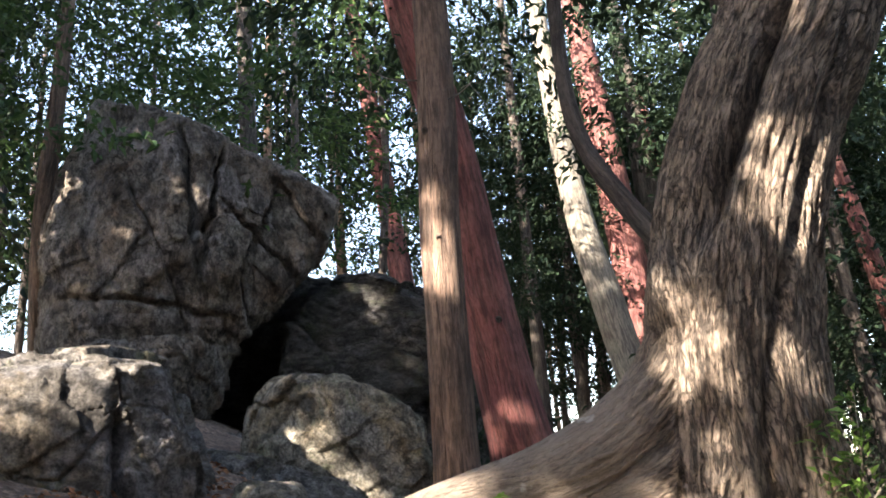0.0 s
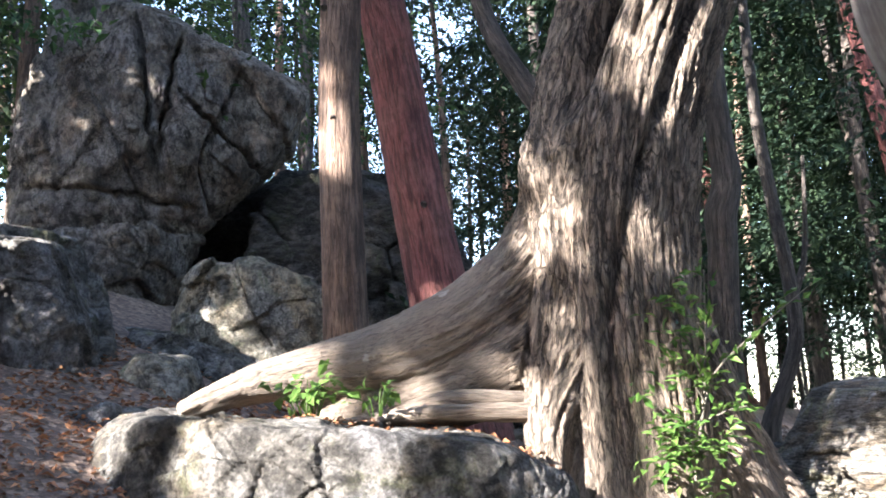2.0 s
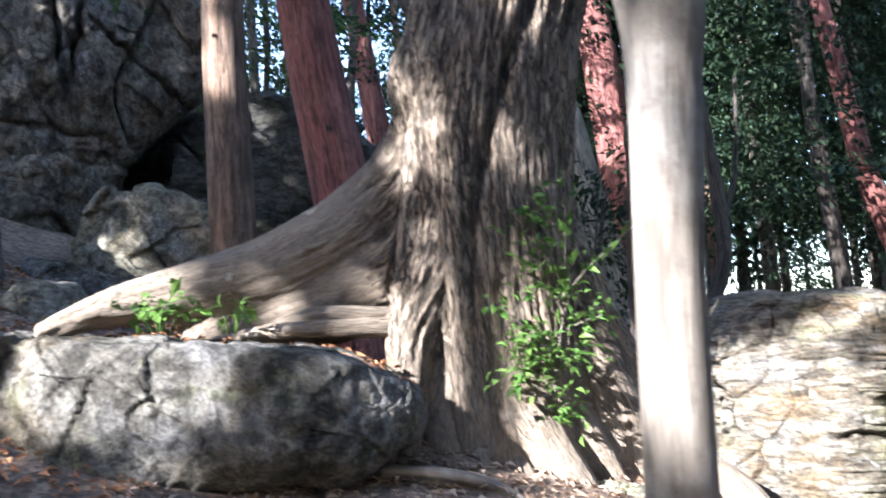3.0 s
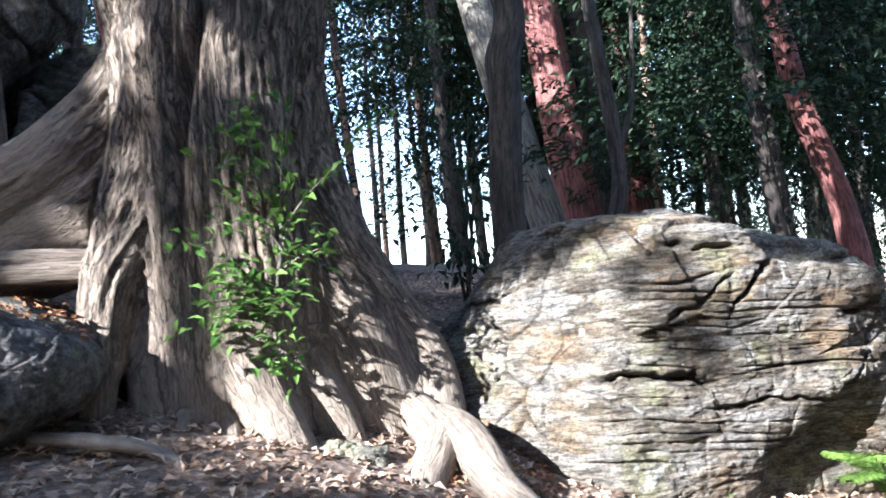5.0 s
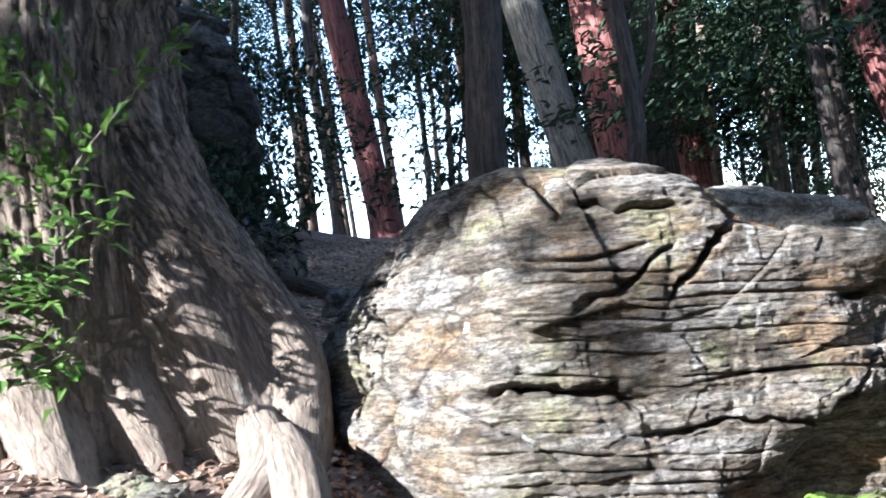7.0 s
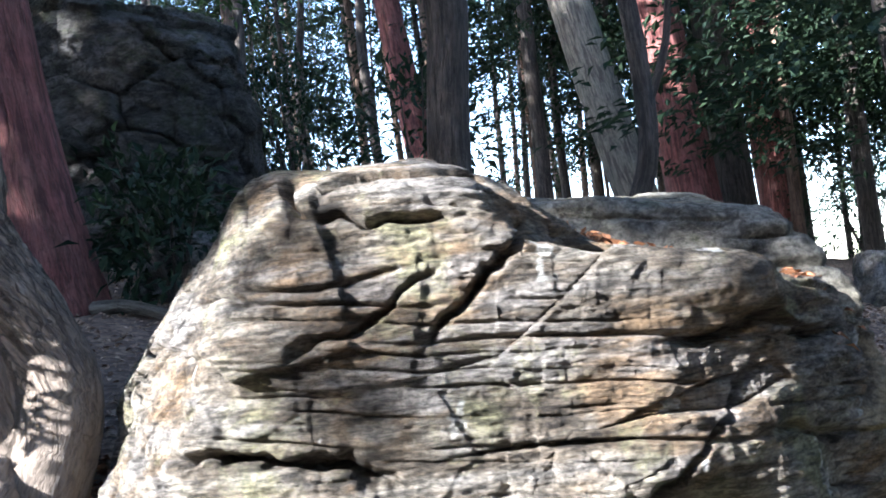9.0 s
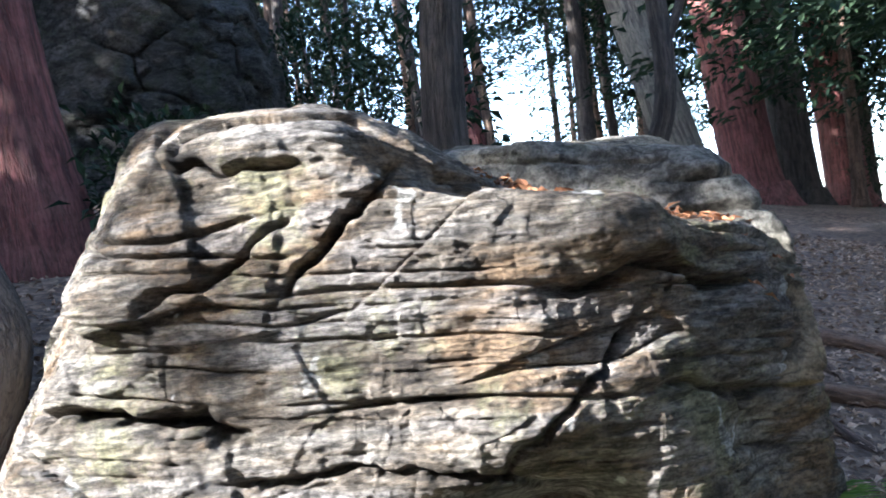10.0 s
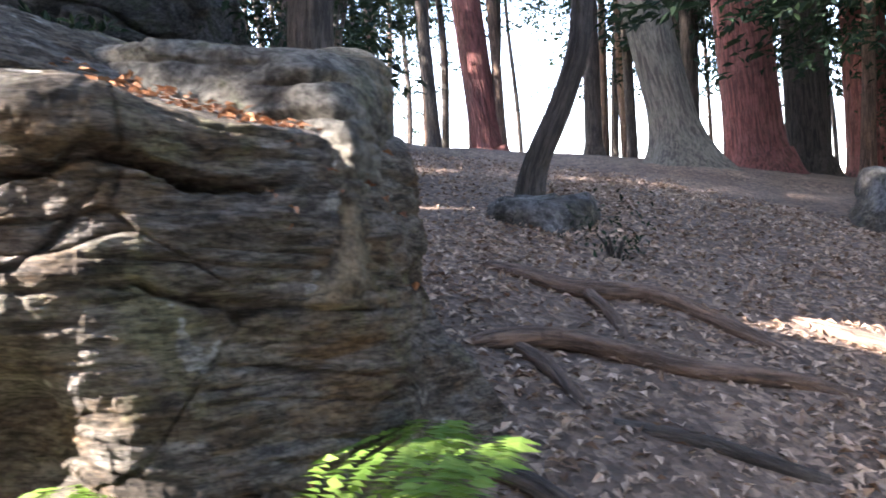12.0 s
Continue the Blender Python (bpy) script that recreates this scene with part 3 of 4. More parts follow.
rock("pale_boulder", (-0.75, 6.9, 1.95), [(-0.74, -0.33, 0.58, 0.84), (-0.94, -0.31, 0.11, 0.76), (0.02, -0.18, 0.98, 0.71), (0.43, -0.08, 0.90, 0.60), (0.99, 0.1, 0.12, 0.66), (0.1, -0.98, 0.2, 0.45), (-0.5, -0.8, 0.2, 0.6), (0, 1, 0, 0.6), (0, 0, -1, 0.8)],
    PALE, "pale weathered boulder below the standing rock", "boulder", n=90, k=24, lump=0.06, lump_scale=1.5, blocks=((0.07, (1.3, 1.3, 1.5), 0.010), (0.035, (3.5, 3.5, 4), 0.012)), fine=0.02, seed=21, ext=(1, 0.7, 0.9))
rock("mossy_boulder", (-1.35, 6.4, 1.55), [(0.1, -0.9, 0.5, 0.42), (-0.8, -0.5, 0.3, 0.48), (0.9, -0.3, 0.3, 0.75), (0.25, 0, 0.97, 0.42), (0, 1, 0, 0.5), (0, 0, -1, 0.7)],
    GREY, "low grey mossy boulder with a broken edge", "boulder", n=80, k=14, lump=0.07, lump_scale=2, blocks=((0.06, (2, 2, 2), 0.05), (0.02, (6, 6, 6), 0.08)), fine=0.013, seed=23)
rock("front_boulder", (-2.25, 5.5, 1.6), [(-0.26, -0.32, 0.91, 1.1), (0.05, -0.21, 0.98, 1.08), (0.87, 0.2, 0.45, 0.92), (0.93, 0.25, 0.27, 0.80), (0.93, 0.36, 0.05, 0.69), (0.2, -1, 0.05, 0.80), (0.75, -0.65, 0, 0.78), (-0.8, -0.5, 0.2, 1.1), (0, 1, 0, 0.8), (0, 0, -1, 1.0)],
    GREY, "dark boulder with a pale sunlit top", "boulder", n=105, k=22, lump=0.08, lump_scale=1.2, dense=(0.2, -0.35, 0.1), blocks=((0.08, (1.1, 1.1, 1.1), 0.006), (0.04, (3, 3, 3), 0.008)), fine=0.022, seed=27, ext=(1, 0.9, 1),
    grooves=((-1.75, 4.9, 1.7, 0.95, 0.2, 0.2, 0.04, 0.6, 0.14),))
rock("slab", (0.45, 4.35, 0.85), [(-0.84, -0.52, 0.15, 1.28), (-0.46, -0.29, 0.84, 1.0), (0.10, -0.02, 0.99, 0.40), (0.39, 0.0, 0.92, 0.52), (0.6, 0.05, 0.8, 0.66), (0.94, 0.2, 0.29, 0.95), (0.58, 0.07, -0.81, 0.66), (0.10, -0.5, -0.86, 0.52), (0.08, -0.98, 0.16, 0.66),
    (-0.4, -0.9, 0.2, 0.85), (0.7, -0.7, 0.1, 0.9), (0, 1, 0, 0.7), (0, 0, -1, 0.7)],
    GREY, "broad flat grey slab rock under the big root", "slab", n=115, k=20, lump=0.06, lump_scale=1.5, dense=(0, -0.4, 0.15), blocks=((0.04, (1.1, 1.3, 1.8), 0.004), (0.022, (3, 3, 4), 0.006)), fine=0.018, seed=33, ext=(1.3, 0.8, 0.6))
rock("stone", (-1.25, 4.75, 1.25), [(0, -1, 0.2, 0.25), (1, 0, 0.2, 0.28), (-1, 0, 0.2, 0.5), (0, 0, 1, 0.2), (0, 1, 0, 0.3), (0, 0, -1, 0.4)],
    GREY, "grey stone wedged between the slab and boulder", "stone", n=40, k=11, lump=0.05, lump_scale=3, blocks=((0.03, (3, 3, 3), 0.06),), seed=35)
for name, c, r, mat, label, sd in (
        ("stone", (-0.98, 4.0, 0.95), 0.26, GREY, "blue-grey stone at the foot of the slab", 41), ("stone", (-1.15, 5.6, 1.62), 0.22, PALE, "small pale stone under the mossy boulder", 42),
        ("stone", (2.55, 6.9, 0.86), 0.09, GREY, "rounded grey stone on the path behind the tree", 43), ("stone", (4.5, 9.5, 0.56), 0.34, GREY, "flat grey rock sticking out of the slope", 44),
        ("stone", (7.3, 12.6, 0.62), 0.5, GREY, "low mossy rock on the ridge", 46),
        ("stone", (2.42, 4.55, 0.30), 0.08, PALE, "smooth tan stone between the roots", 47), ("stone", (2.56, 4.5, 0.27), 0.09, PALE, "smooth tan stone between the roots", 48),
        ("stone", (1.5, 8.2, 1.35), 0.30, GREY, "grey stone beside the red tree", 49), ("stone", (2.25, 4.15, 0.24), 0.08, GREY, "small grey stone among dead leaves", 50)):
    flatness = 0.45 if r > 0.3 else 0.75
    rock(name, c, [(0, -1, 0.2, r), (1, 0, 0.2, r * 1.1), (-1, 0, 0.2, r * 1.2), (0.1, -0.1, 1, r * flatness), (0, 1, 0, r), (0, 0, -1, r), (0.6, -0.6, 0.5, r * 0.95), (-0.6, -0.5, 0.6, r)],
         mat, label, "stone", n=22, k=10, lump=r * 0.2, lump_scale=2.0 / r * 0.5, blocks=((r * 0.10, (1.2 / r, 1.2 / r, 1.6 / r), 0.06),), fine=0.01, seed=sd)


# ---- trees ----
def big_tree():
    trunk = [(1.90, 5.2, -0.1, 0.66), (1.88, 5.18, 0.7, 0.60), (1.88, 5.16, 1.5, 0.56), (1.90, 5.15, 2.3, 0.55), (2.08, 5.10, 3.2, 0.53), (2.40, 5.06, 4.0, 0.52), (2.75, 5.05, 4.6, 0.53), (3.5, 5.1, 6.2, 0.48), (4.2, 5.1, 8.5, 0.38)]
    limbs = [
        trunk,
        [(1.75, 5.15, 2.9, 0.20), (1.48, 5.08, 2.25, 0.22), (1.10, 5.0, 1.86, 0.24), (0.62, 4.92, 1.64, 0.22), (0.15, 4.8, 1.56, 0.16), (-0.2, 4.65, 1.49, 0.11), (-0.55, 4.5, 1.36, 0.06)],
        [(1.7, 5.1, 1.9, 0.3), (1.2, 5.05, 1.55, 0.28), (0.5, 5.0, 1.35, 0.24), (0.1, 4.9, 1.25, 0.15)],
        [(1.7, 5.0, 2.2, 0.26), (1.55, 4.84, 1.6, 0.20), (1.43, 4.68, 1.2, 0.14), (1.40, 4.58, 0.85, 0.10), (1.38, 4.5, 0.5, 0.07)],
        [(2.05, 5.15, 1.9, 0.34), (2.32, 5.14, 1.3, 0.26), (2.62, 5.26, 0.88, 0.18), (2.80, 5.22, 0.62, 0.14), (2.86, 5.0, 0.28, 0.13), (2.87, 4.88, 0.05, 0.1)],
        [(2.1, 5.15, 1.4, 0.34), (2.4, 5.14, 0.85, 0.27), (2.55, 5.12, 0.45, 0.24), (2.6, 5.1, 0.1, 0.24)],
        [(1.80, 4.95, 1.5, 0.26), (1.92, 4.80, 1.0, 0.17), (2.08, 4.66, 0.62, 0.13), (2.27, 4.54, 0.30, 0.10), (2.40, 4.46, 0.08, 0.06)],
        [(1.62, 4.95, 1.3, 0.25), (1.56, 4.76, 0.8, 0.13), (1.58, 4.66, 0.45, 0.09), (1.56, 4.54, 0.15, 0.06)],
        [(2.1, 5.0, 1.2, 0.24), (2.24, 4.88, 0.72, 0.13), (2.40, 4.80, 0.42, 0.10), (2.54, 4.72, 0.12, 0.06)],
        [(1.75, 4.9, 1.0, 0.22), (1.77, 4.74, 0.6, 0.10), (1.82, 4.65, 0.4, 0.08), (1.86, 4.55, 0.12, 0.06)],
        [(1.62, 5.0, 2.95, 0.16), (1.60, 4.92, 2.62, 0.20), (1.62, 4.95, 2.3, 0.16)],
        [(1.95, 5.0, 2.4, 0.32), (2.12, 4.92, 3.2, 0.30), (2.46, 4.88, 4.0, 0.31), (2.82, 4.88, 4.6, 0.31), (3.55, 4.9, 6.2, 0.3)],
        [(1.72, 5.0, 2.9, 0.20), (1.86, 4.95, 3.4, 0.22), (2.12, 4.92, 4.0, 0.22), (2.45, 4.9, 4.7, 0.22), (3.2, 4.95, 6.2, 0.22)],
    ]
    v, f, g = merge([tube(l, 60, 28) for l in limbs])
    raw = mesh_from("raw", v, f, BARK_BIG)
    temp = new("temp", raw)
    rm = temp.modifiers.new("r", "REMESH")
    rm.mode, rm.voxel_size = "VOXEL", 0.0155
    sm = temp.modifiers.new("s", "SMOOTH")
    sm.factor, sm.iterations = 0.7, 30
    graph = bpy.context.evaluated_depsgraph_get()
    solid = bpy.data.meshes.new_from_object(temp.evaluated_get(graph))
    bpy.data.objects.remove(temp)
    n = len(solid.vertices)
    p, nr = np.zeros(n * 3), np.zeros(n * 3)
    solid.vertices.foreach_get("co", p)
    solid.vertices.foreach_get("normal", nr)
    p, nr = p.reshape(-1, 3), nr.reshape(-1, 3)
    best = np.full(n, 1e9)
    local = np.zeros((n, 3))
    for li, l in enumerate(limbs):
        s = spline(l, 26)
        c, r = s[:, :3], s[:, 3]
        tan, side, up = frames_along(c)
        along = np.concatenate([[0], np.cumsum(np.linalg.norm(np.diff(c, axis=0), axis=1))])
        for i in range(26):
            w = p - c[i]
            h = np.clip(w @ tan[i], -0.15, 0.15)
            dist = np.linalg.norm(w - h[:, None] * tan[i], axis=1) - r[i] + np.maximum(np.abs(w @ tan[i]) - 0.15, 0) * 2
            near = dist < best
            best = np.where(near, dist, best)
            local[near] = np.stack([w @ side[i], w @ up[i], (along[i] + w @ tan[i]) * 0.22 + li * 3], 1)[near]
    ridge = 1 - np.abs(fbm((local + 0.008 * fbm(local * 6, 2, 57)[:, None]) * np.array((24, 24, 10)) + 3, 2, 51)) * 3.4
    coarse = fbm(local * 3.5, 3, 52)
    strength = np.clip((p[:, 2] - 0.7) / 0.8, 0.25, 1) * np.where(p[:, 0] < 1.25, 0.35, 1.0)
    burl = np.exp(-((p - (1.60, 4.74, 2.62)) ** 2).sum(1) / 0.06)
    plates = 0.6 + 0.8 * np.clip(0.5 + 1.4 * fbm(local * np.array((5, 5, 40)) + 9, 2, 58), 0, 1)
    disp = 0.019 * strength * plates * np.clip(ridge, -1.0, 0.7) + 0.010 * strength * fbm(p * 26, 3, 59) + 0.03 * coarse * strength + burl * (0.03 + 0.055 * fbm(p * 14, 3, 55))
    axis_x = np.interp(p[:, 2], [2.2, 3.05, 3.4, 3.8, 4.45, 6.2], [1.4, 1.73, 1.88, 2.10, 2.43, 3.2])
    cleft = np.exp(-((p[:, 0] - axis_x) / 0.075) ** 2) * np.clip((p[:, 2] - 2.85) / 0.4, 0, 1) * (p[:, 1] < 5.1) * 1.7
    seam_x = np.interp(p[:, 2], [0.8, 1.7, 2.25, 2.8, 3.3, 4.6], [1.76, 1.80, 1.95, 2.16, 2.38, 3.0])
    cleft += 0.6 * np.exp(-((p[:, 0] - seam_x) / 0.04) ** 2) * np.clip((p[:, 2] - 0.8) / 0.5, 0, 1) * (p[:, 1] < 5.0)
    disp -= 0.15 * cleft
    p = p + nr * disp[:, None]
    solid.vertices.foreach_set("co", p.ravel())
    at = solid.attributes.new("grain", "FLOAT_VECTOR", "POINT")
    at.data.foreach_set("vector", local.astype(np.float32).ravel())
    smooth = np.clip(np.maximum((1.45 - p[:, 0]) / 0.4, (1.15 - p[:, 2]) / 0.7) + 0.3 * fbm(p * 3, 3, 60), 0, 0.85)
    wear = solid.attributes.new("worn", "FLOAT", "POINT")
    wear.data.foreach_set("value", smooth.astype(np.float32))
    if not solid.materials:
        solid.materials.append(BARK_BIG)
    solid.polygons.foreach_set("use_smooth", np.ones(len(solid.polygons), bool))
    solid.update()
    tree = thing("big_tree", (1.95, 5.3, 0.3), "old leaning tree with furrowed bark, a burl and spreading buttress roots", "tree")
    ob = part("trunk", solid, tree)
    ob.location = (-1.95, -5.3, -0.3)
    roots = [
        [(2.72, 5.0, 0.42, 0.10), (2.86, 4.72, 0.30, 0.11), (2.80, 4.4, 0.16, 0.09), (2.78, 4.05, 0.0, 0.07)],
        [(2.86, 4.85, 0.38, 0.09), (3.0, 4.6, 0.30, 0.10), (3.15, 4.3, 0.12, 0.08), (3.45, 3.95, -0.02, 0.06), (3.9, 3.7, -0.14, 0.04)],
        [(1.55, 4.5, 0.45, 0.06), (1.5, 4.25, 0.28, 0.05), (1.35, 4.0, 0.12, 0.035)],
        [(1.75, 4.6, 0.55, 0.06), (1.8, 4.35, 0.32, 0.06), (1.9, 4.1, 0.18, 0.04)],
        [(1.95, 4.6, 0.5, 0.05), (2.05, 4.3, 0.27, 0.05), (2.02, 4.05, 0.15, 0.03)],
        [(0.3, 4.75, 1.24, 0.04), (0.7, 4.62, 1.28, 0.045), (1.05, 4.56, 1.27, 0.05), (1.4, 4.68, 1.25, 0.05)],
        [(0.5, 4.85, 1.28, 0.05), (0.85, 4.72, 1.34, 0.05), (1.15, 4.68, 1.33, 0.06), (1.5, 4.85, 1.3, 0.05)],
    ]
    for i, r in enumerate(roots):
        me = mesh_from("root", *tube(r, 40, 16, 0.25, 8, i)[:2], BARK_BIG, attribute=tube(r, 40, 16, 0.25, 8, i)[2])
        me.attributes.new("worn", "FLOAT", "POINT").data.foreach_set("value", np.full(len(me.vertices), 0.75, np.float32))
        part("root", me, tree).location = (-1.95, -5.3, -0.3)
    me = (lambda t: mesh_from("branch", t[0], t[1], BARK_DARK, attribute=t[2]))(tube([(1.75, 5.3, 3.0, 0.09), (1.5, 5.5, 3.5, 0.08), (1.25, 5.7, 4.2, 0.07), (1.22, 5.8, 5.2, 0.06), (1.3, 5.8, 7, 0.04)], 40, 14, 0.15))
    part("branch", me, tree, "dark curving side branch").location = (-1.95, -5.3, -0.3)
    part("crown", crown_mesh("crown", np.random.default_rng(3), (7.5, 15.0), 4.2, 420, 0.26, LEAF_SHADED), tree, "high dark green foliage").location = (2.0, -0.2, 0)



def crown_mesh(name, rng, levels, spread, count, size, mat):
    """Foliage of one tree: sprays of leaves on drooping twigs, uneven and full of gaps."""
    z = rng.uniform(levels[0], levels[1], count)
    ang = rng.uniform(0, 6.283, count)
    reach = spread * rng.uniform(0.15, 1, count) ** 0.6 * (1.1 - 0.6 * (z - levels[0]) / (levels[1] - levels[0]))
    c = np.stack([np.cos(ang) * reach, np.sin(ang) * reach, z - 0.25 * reach], 1)
    k = 32
    along = np.repeat(np.stack([np.cos(ang), np.sin(ang), -0.35 + 0 * ang], 1), k, 0)
    cc = np.repeat(c, k, 0) + along * rng.uniform(-0.55, 0.55, (count * k, 1)) + rng.normal(size=(count * k, 3)) * (0.16, 0.16, 0.06)
    out = np.repeat(np.stack([np.cos(ang), np.sin(ang), -0.3 + 0 * ang], 1), k, 0) + rng.normal(size=(count * k, 3)) * 0.7
    return mesh_from(name, *leaves(cc, out, size * 0.70, size * 0.33, rng, simple=True), mat, smooth=False)


def tree(name, points, mat, label, crown=None, segs=18, rough=0.10, flutes=0.0, group="", extra=()):
    base = points[0]
    ob = thing(name, base[:3], label, "tree", group)
    me = (lambda t: mesh_from("trunk", t[0] - np.array(base[:3]), t[1], mat, attribute=t[2]))(tube(points, 50, segs, rough, 6, int(abs(base[0] * 31 + base[1] * 7)), flutes))
    part("trunk", me, ob)
    for e in extra:
        me = (lambda t: mesh_from("branch", t[0] - np.array(base[:3]), t[1], mat, attribute=t[2]))(tube(e, 26, 10, rough))
        part("branch", me, ob)
    if crown is not None:
        part("crown", crown, ob, "dark green foliage")
    return ob


big_tree()
RNG = np.random.default_rng(5)
CROWNS = [crown_mesh("crown", RNG, (lo, 14.0), w, c, 0.24, LEAF_SHADED) for lo, w, c in ((8.6, 2.4, 75), (5.4, 2.4, 90), (3.0, 2.7, 230))]


def rooted(x, y, r, lean=(0, 0), top=12.0, flare=1.9, sink=0.15):
    z = float(ground_z(x, y))
    return [(x, y, z - sink, r * flare), (x, y, z + 0.12, r * 1.35), (x + lean[0] * 0.05, y, z + 0.6, r * 1.08), (x + lean[0] * 0.25, y + lean[1] * 0.25, z + top * 0.25, r),
            (x + lean[0] * 0.6, y + lean[1] * 0.6, z + top * 0.6, r * 0.85), (x + lean[0], y + lean[1], z + top, r * 0.6)]


cedar = tree("cedar", [(0.10, 5.85, 1.0, 0.22), (0.10, 5.85, 1.55, 0.19), (0.12, 5.85, 1.9, 0.165), (0.14, 5.8, 3.5, 0.15), (0.2, 5.8, 5.0, 0.145), (0.2, 5.8, 9, 0.13), (0.25, 5.8, 13, 0.1)], BARK_BROWN,
     "slim brown tree trunk with a small knot and fibrous bark", crown_mesh("crown", RNG, (5.2, 12.5), 2.4, 190, 0.22, LEAF_SHADED), rough=0.12, segs=28)
red_lean = tree("red_tree", [(0.90, 7.35, 0.9, 0.40), (0.70, 7.35, 2.2, 0.275), (0.5, 7.35, 3.6, 0.25), (0.3, 7.35, 5.2, 0.23), (-0.05, 7.3, 6.8, 0.19), (-0.15, 7.3, 9, 0.15), (-0.1, 7.3, 13, 0.1)], BARK_RED,
     "leaning reddish-barked tree with a broad foot", crown_mesh("crown", RNG, (6.5, 14.0), 2.8, 240, 0.24, LEAF_SHADED), rough=0.1, segs=28)
def bare_twig(owner, points, n, seed, name="twig", label="thin bare twig"):
    """A forked leafless twig on a trunk; points are places in the world."""
    rng = np.random.default_rng(seed)
    o = np.array(owner.location)
    pieces = [tube(points, 20, 6, 0.2)]
    c = spline(points, 20)[:, :3]
    for i in range(n):
        s = c[rng.integers(5, 19)]
        e = s + rng.normal(size=3) * 0.16
        pieces.append(tube([(*s, 0.004), (*((s + e) / 2 + rng.normal(size=3) * 0.03), 0.003), (*e, 0.0015)], 8, 5))
    v, f, g = merge(pieces)
    part(name, mesh_from(name, v - o, f, BARK_SMOOTH, attribute=g), owner, label)


bare_twig(cedar, [(0.25, 5.7, 4.55, 0.008), (0.42, 5.6, 4.6, 0.006), (0.62, 5.5, 4.78, 0.003)], 4, 1)
bare_twig(cedar, [(0.05, 5.7, 4.75, 0.008), (-0.15, 5.6, 4.72, 0.006), (-0.4, 5.5, 4.8, 0.003)], 4, 2)
for owner, px, py, pz, rr in ((cedar, 0.12, 5.655, 3.42, 0.022), (cedar, 0.08, 5.67, 4.3, 0.026), (red_lean, 0.22, 7.08, 5.75, 0.05), (red_lean, 0.12, 7.1, 6.1, 0.06), (red_lean, 0.62, 7.07, 3.1, 0.03)):
    o = np.array(owner.location)
    kn = tube([(px, py + 0.03, pz, rr * 0.9), (px, py - 0.006, pz, rr), (px, py - 0.012, pz - 0.004, rr * 0.55)], 8, 12, 0.2)
    part("knot", mesh_from("knot", kn[0] - o, kn[1], BARK_DARK, attribute=kn[2]), owner, "dark branch knot")
slim = tree("slim_tree", [(2.2, 2.0, -0.6, 0.10), (2.21, 2.0, 0.3, 0.080), (2.25, 2.0, 1.1, 0.073), (2.29, 2.0, 1.6, 0.079), (2.30, 2.0, 1.85, 0.097), (2.22, 2.02, 2.2, 0.094), (2.24, 2.05, 3.0, 0.085), (2.42, 2.1, 5.5, 0.07), (2.5, 2.1, 9, 0.05)],
            BARK_SMOOTH, "slim smooth pale trunk with a knot hole", rough=0.06, segs=40)
hole = tube([(0.09, -0.085, 2.47, 0.022), (0.088, -0.092, 2.47, 0.026), (0.086, -0.10, 2.47, 0.020)], 8, 14)
part("knot", mesh_from("knot", hole[0], hole[1], BARK_BROWN, attribute=hole[2]), slim, "raised brown rim of a knot hole")
tree("crooked_tree", [(3.38, 8.4, 0.5, 0.26), (3.38, 8.4, 1.1, 0.17), (3.42, 8.4, 2.0, 0.155), (3.50, 8.4, 2.75, 0.15), (3.52, 8.4, 3.1, 0.165), (3.63, 8.4, 3.5, 0.15), (3.62, 8.4, 4.4, 0.13), (3.8, 8.4, 8, 0.1), (3.9, 8.4, 12, 0.06)], BARK_DARK,
     "crooked grey-brown trunk with a kinked knot behind the boulder", CROWNS[1], segs=24)
tree("red_tree", rooted(5.35, 19.0, 0.46, (-0.9, 0), 14, 1.7), BARK_RED, "tall red-barked trunk on the ridge", CROWNS[0], flutes=0.08, segs=24)
tree("red_tree", rooted(6.15, 20.0, 0.34, (-0.3, 0), 14, 1.7), BARK_DARK, "dark trunk beside the red tree on the ridge", CROWNS[0], flutes=0.08)
tree("grey_tree", [(4.55, 16.4, 0.9, 1.0), (4.5, 16.4, 1.4, 0.60), (4.4, 16.4, 2.0, 0.38), (4.15, 16.4, 3.2, 0.34), (3.75, 16.4, 5.2, 0.33), (3.3, 16.4, 8, 0.28), (3.0, 16.4, 13, 0.18)], BARK_GREY,
     "pale grey leaning trunk with spreading roots", CROWNS[0], rough=0.14, flutes=0.14, segs=28)
tree("dark_tree", [(4.22, 10.2, 0.6, 0.15), (4.30, 10.2, 1.0, 0.11), (4.55, 10.2, 1.5, 0.095), (4.72, 10.2, 2.0, 0.09), (4.74, 10.25, 2.8, 0.085), (4.65, 10.3, 5, 0.07), (4.8, 10.3, 9, 0.04)], BARK_DARK,
     "thin dark crooked trunk leaning out of the slope", extra=([(4.72, 10.22, 2.3, 0.05), (5.0, 10.3, 3.0, 0.035), (5.15, 10.3, 4.2, 0.02)],))
for x, y in ((2.5, 19.0), (3.9, 21.5)):
    tree("forest_tree", rooted(x, y, 0.15, (0.1, 0), 14), BARK_DARK, "dark trunk with dense boughs on the ridge", crown_mesh("crown", RNG, (3.9, 13.0), 2.3, 260, 0.24, LEAF_SHADED))
tree("red_tree", rooted(0.0, 20.0, 0.31, (-1.6, 0), 14, 2.4), BARK_RED, "red-barked trunk flaring at its foot on the ridge", CROWNS[0], flutes=0.16, segs=24)
tree("red_tree", rooted(7.25, 23.0, 0.42, (-0.2, 0), 13), BARK_RED, "dark red trunk beyond the ridge", CROWNS[2])
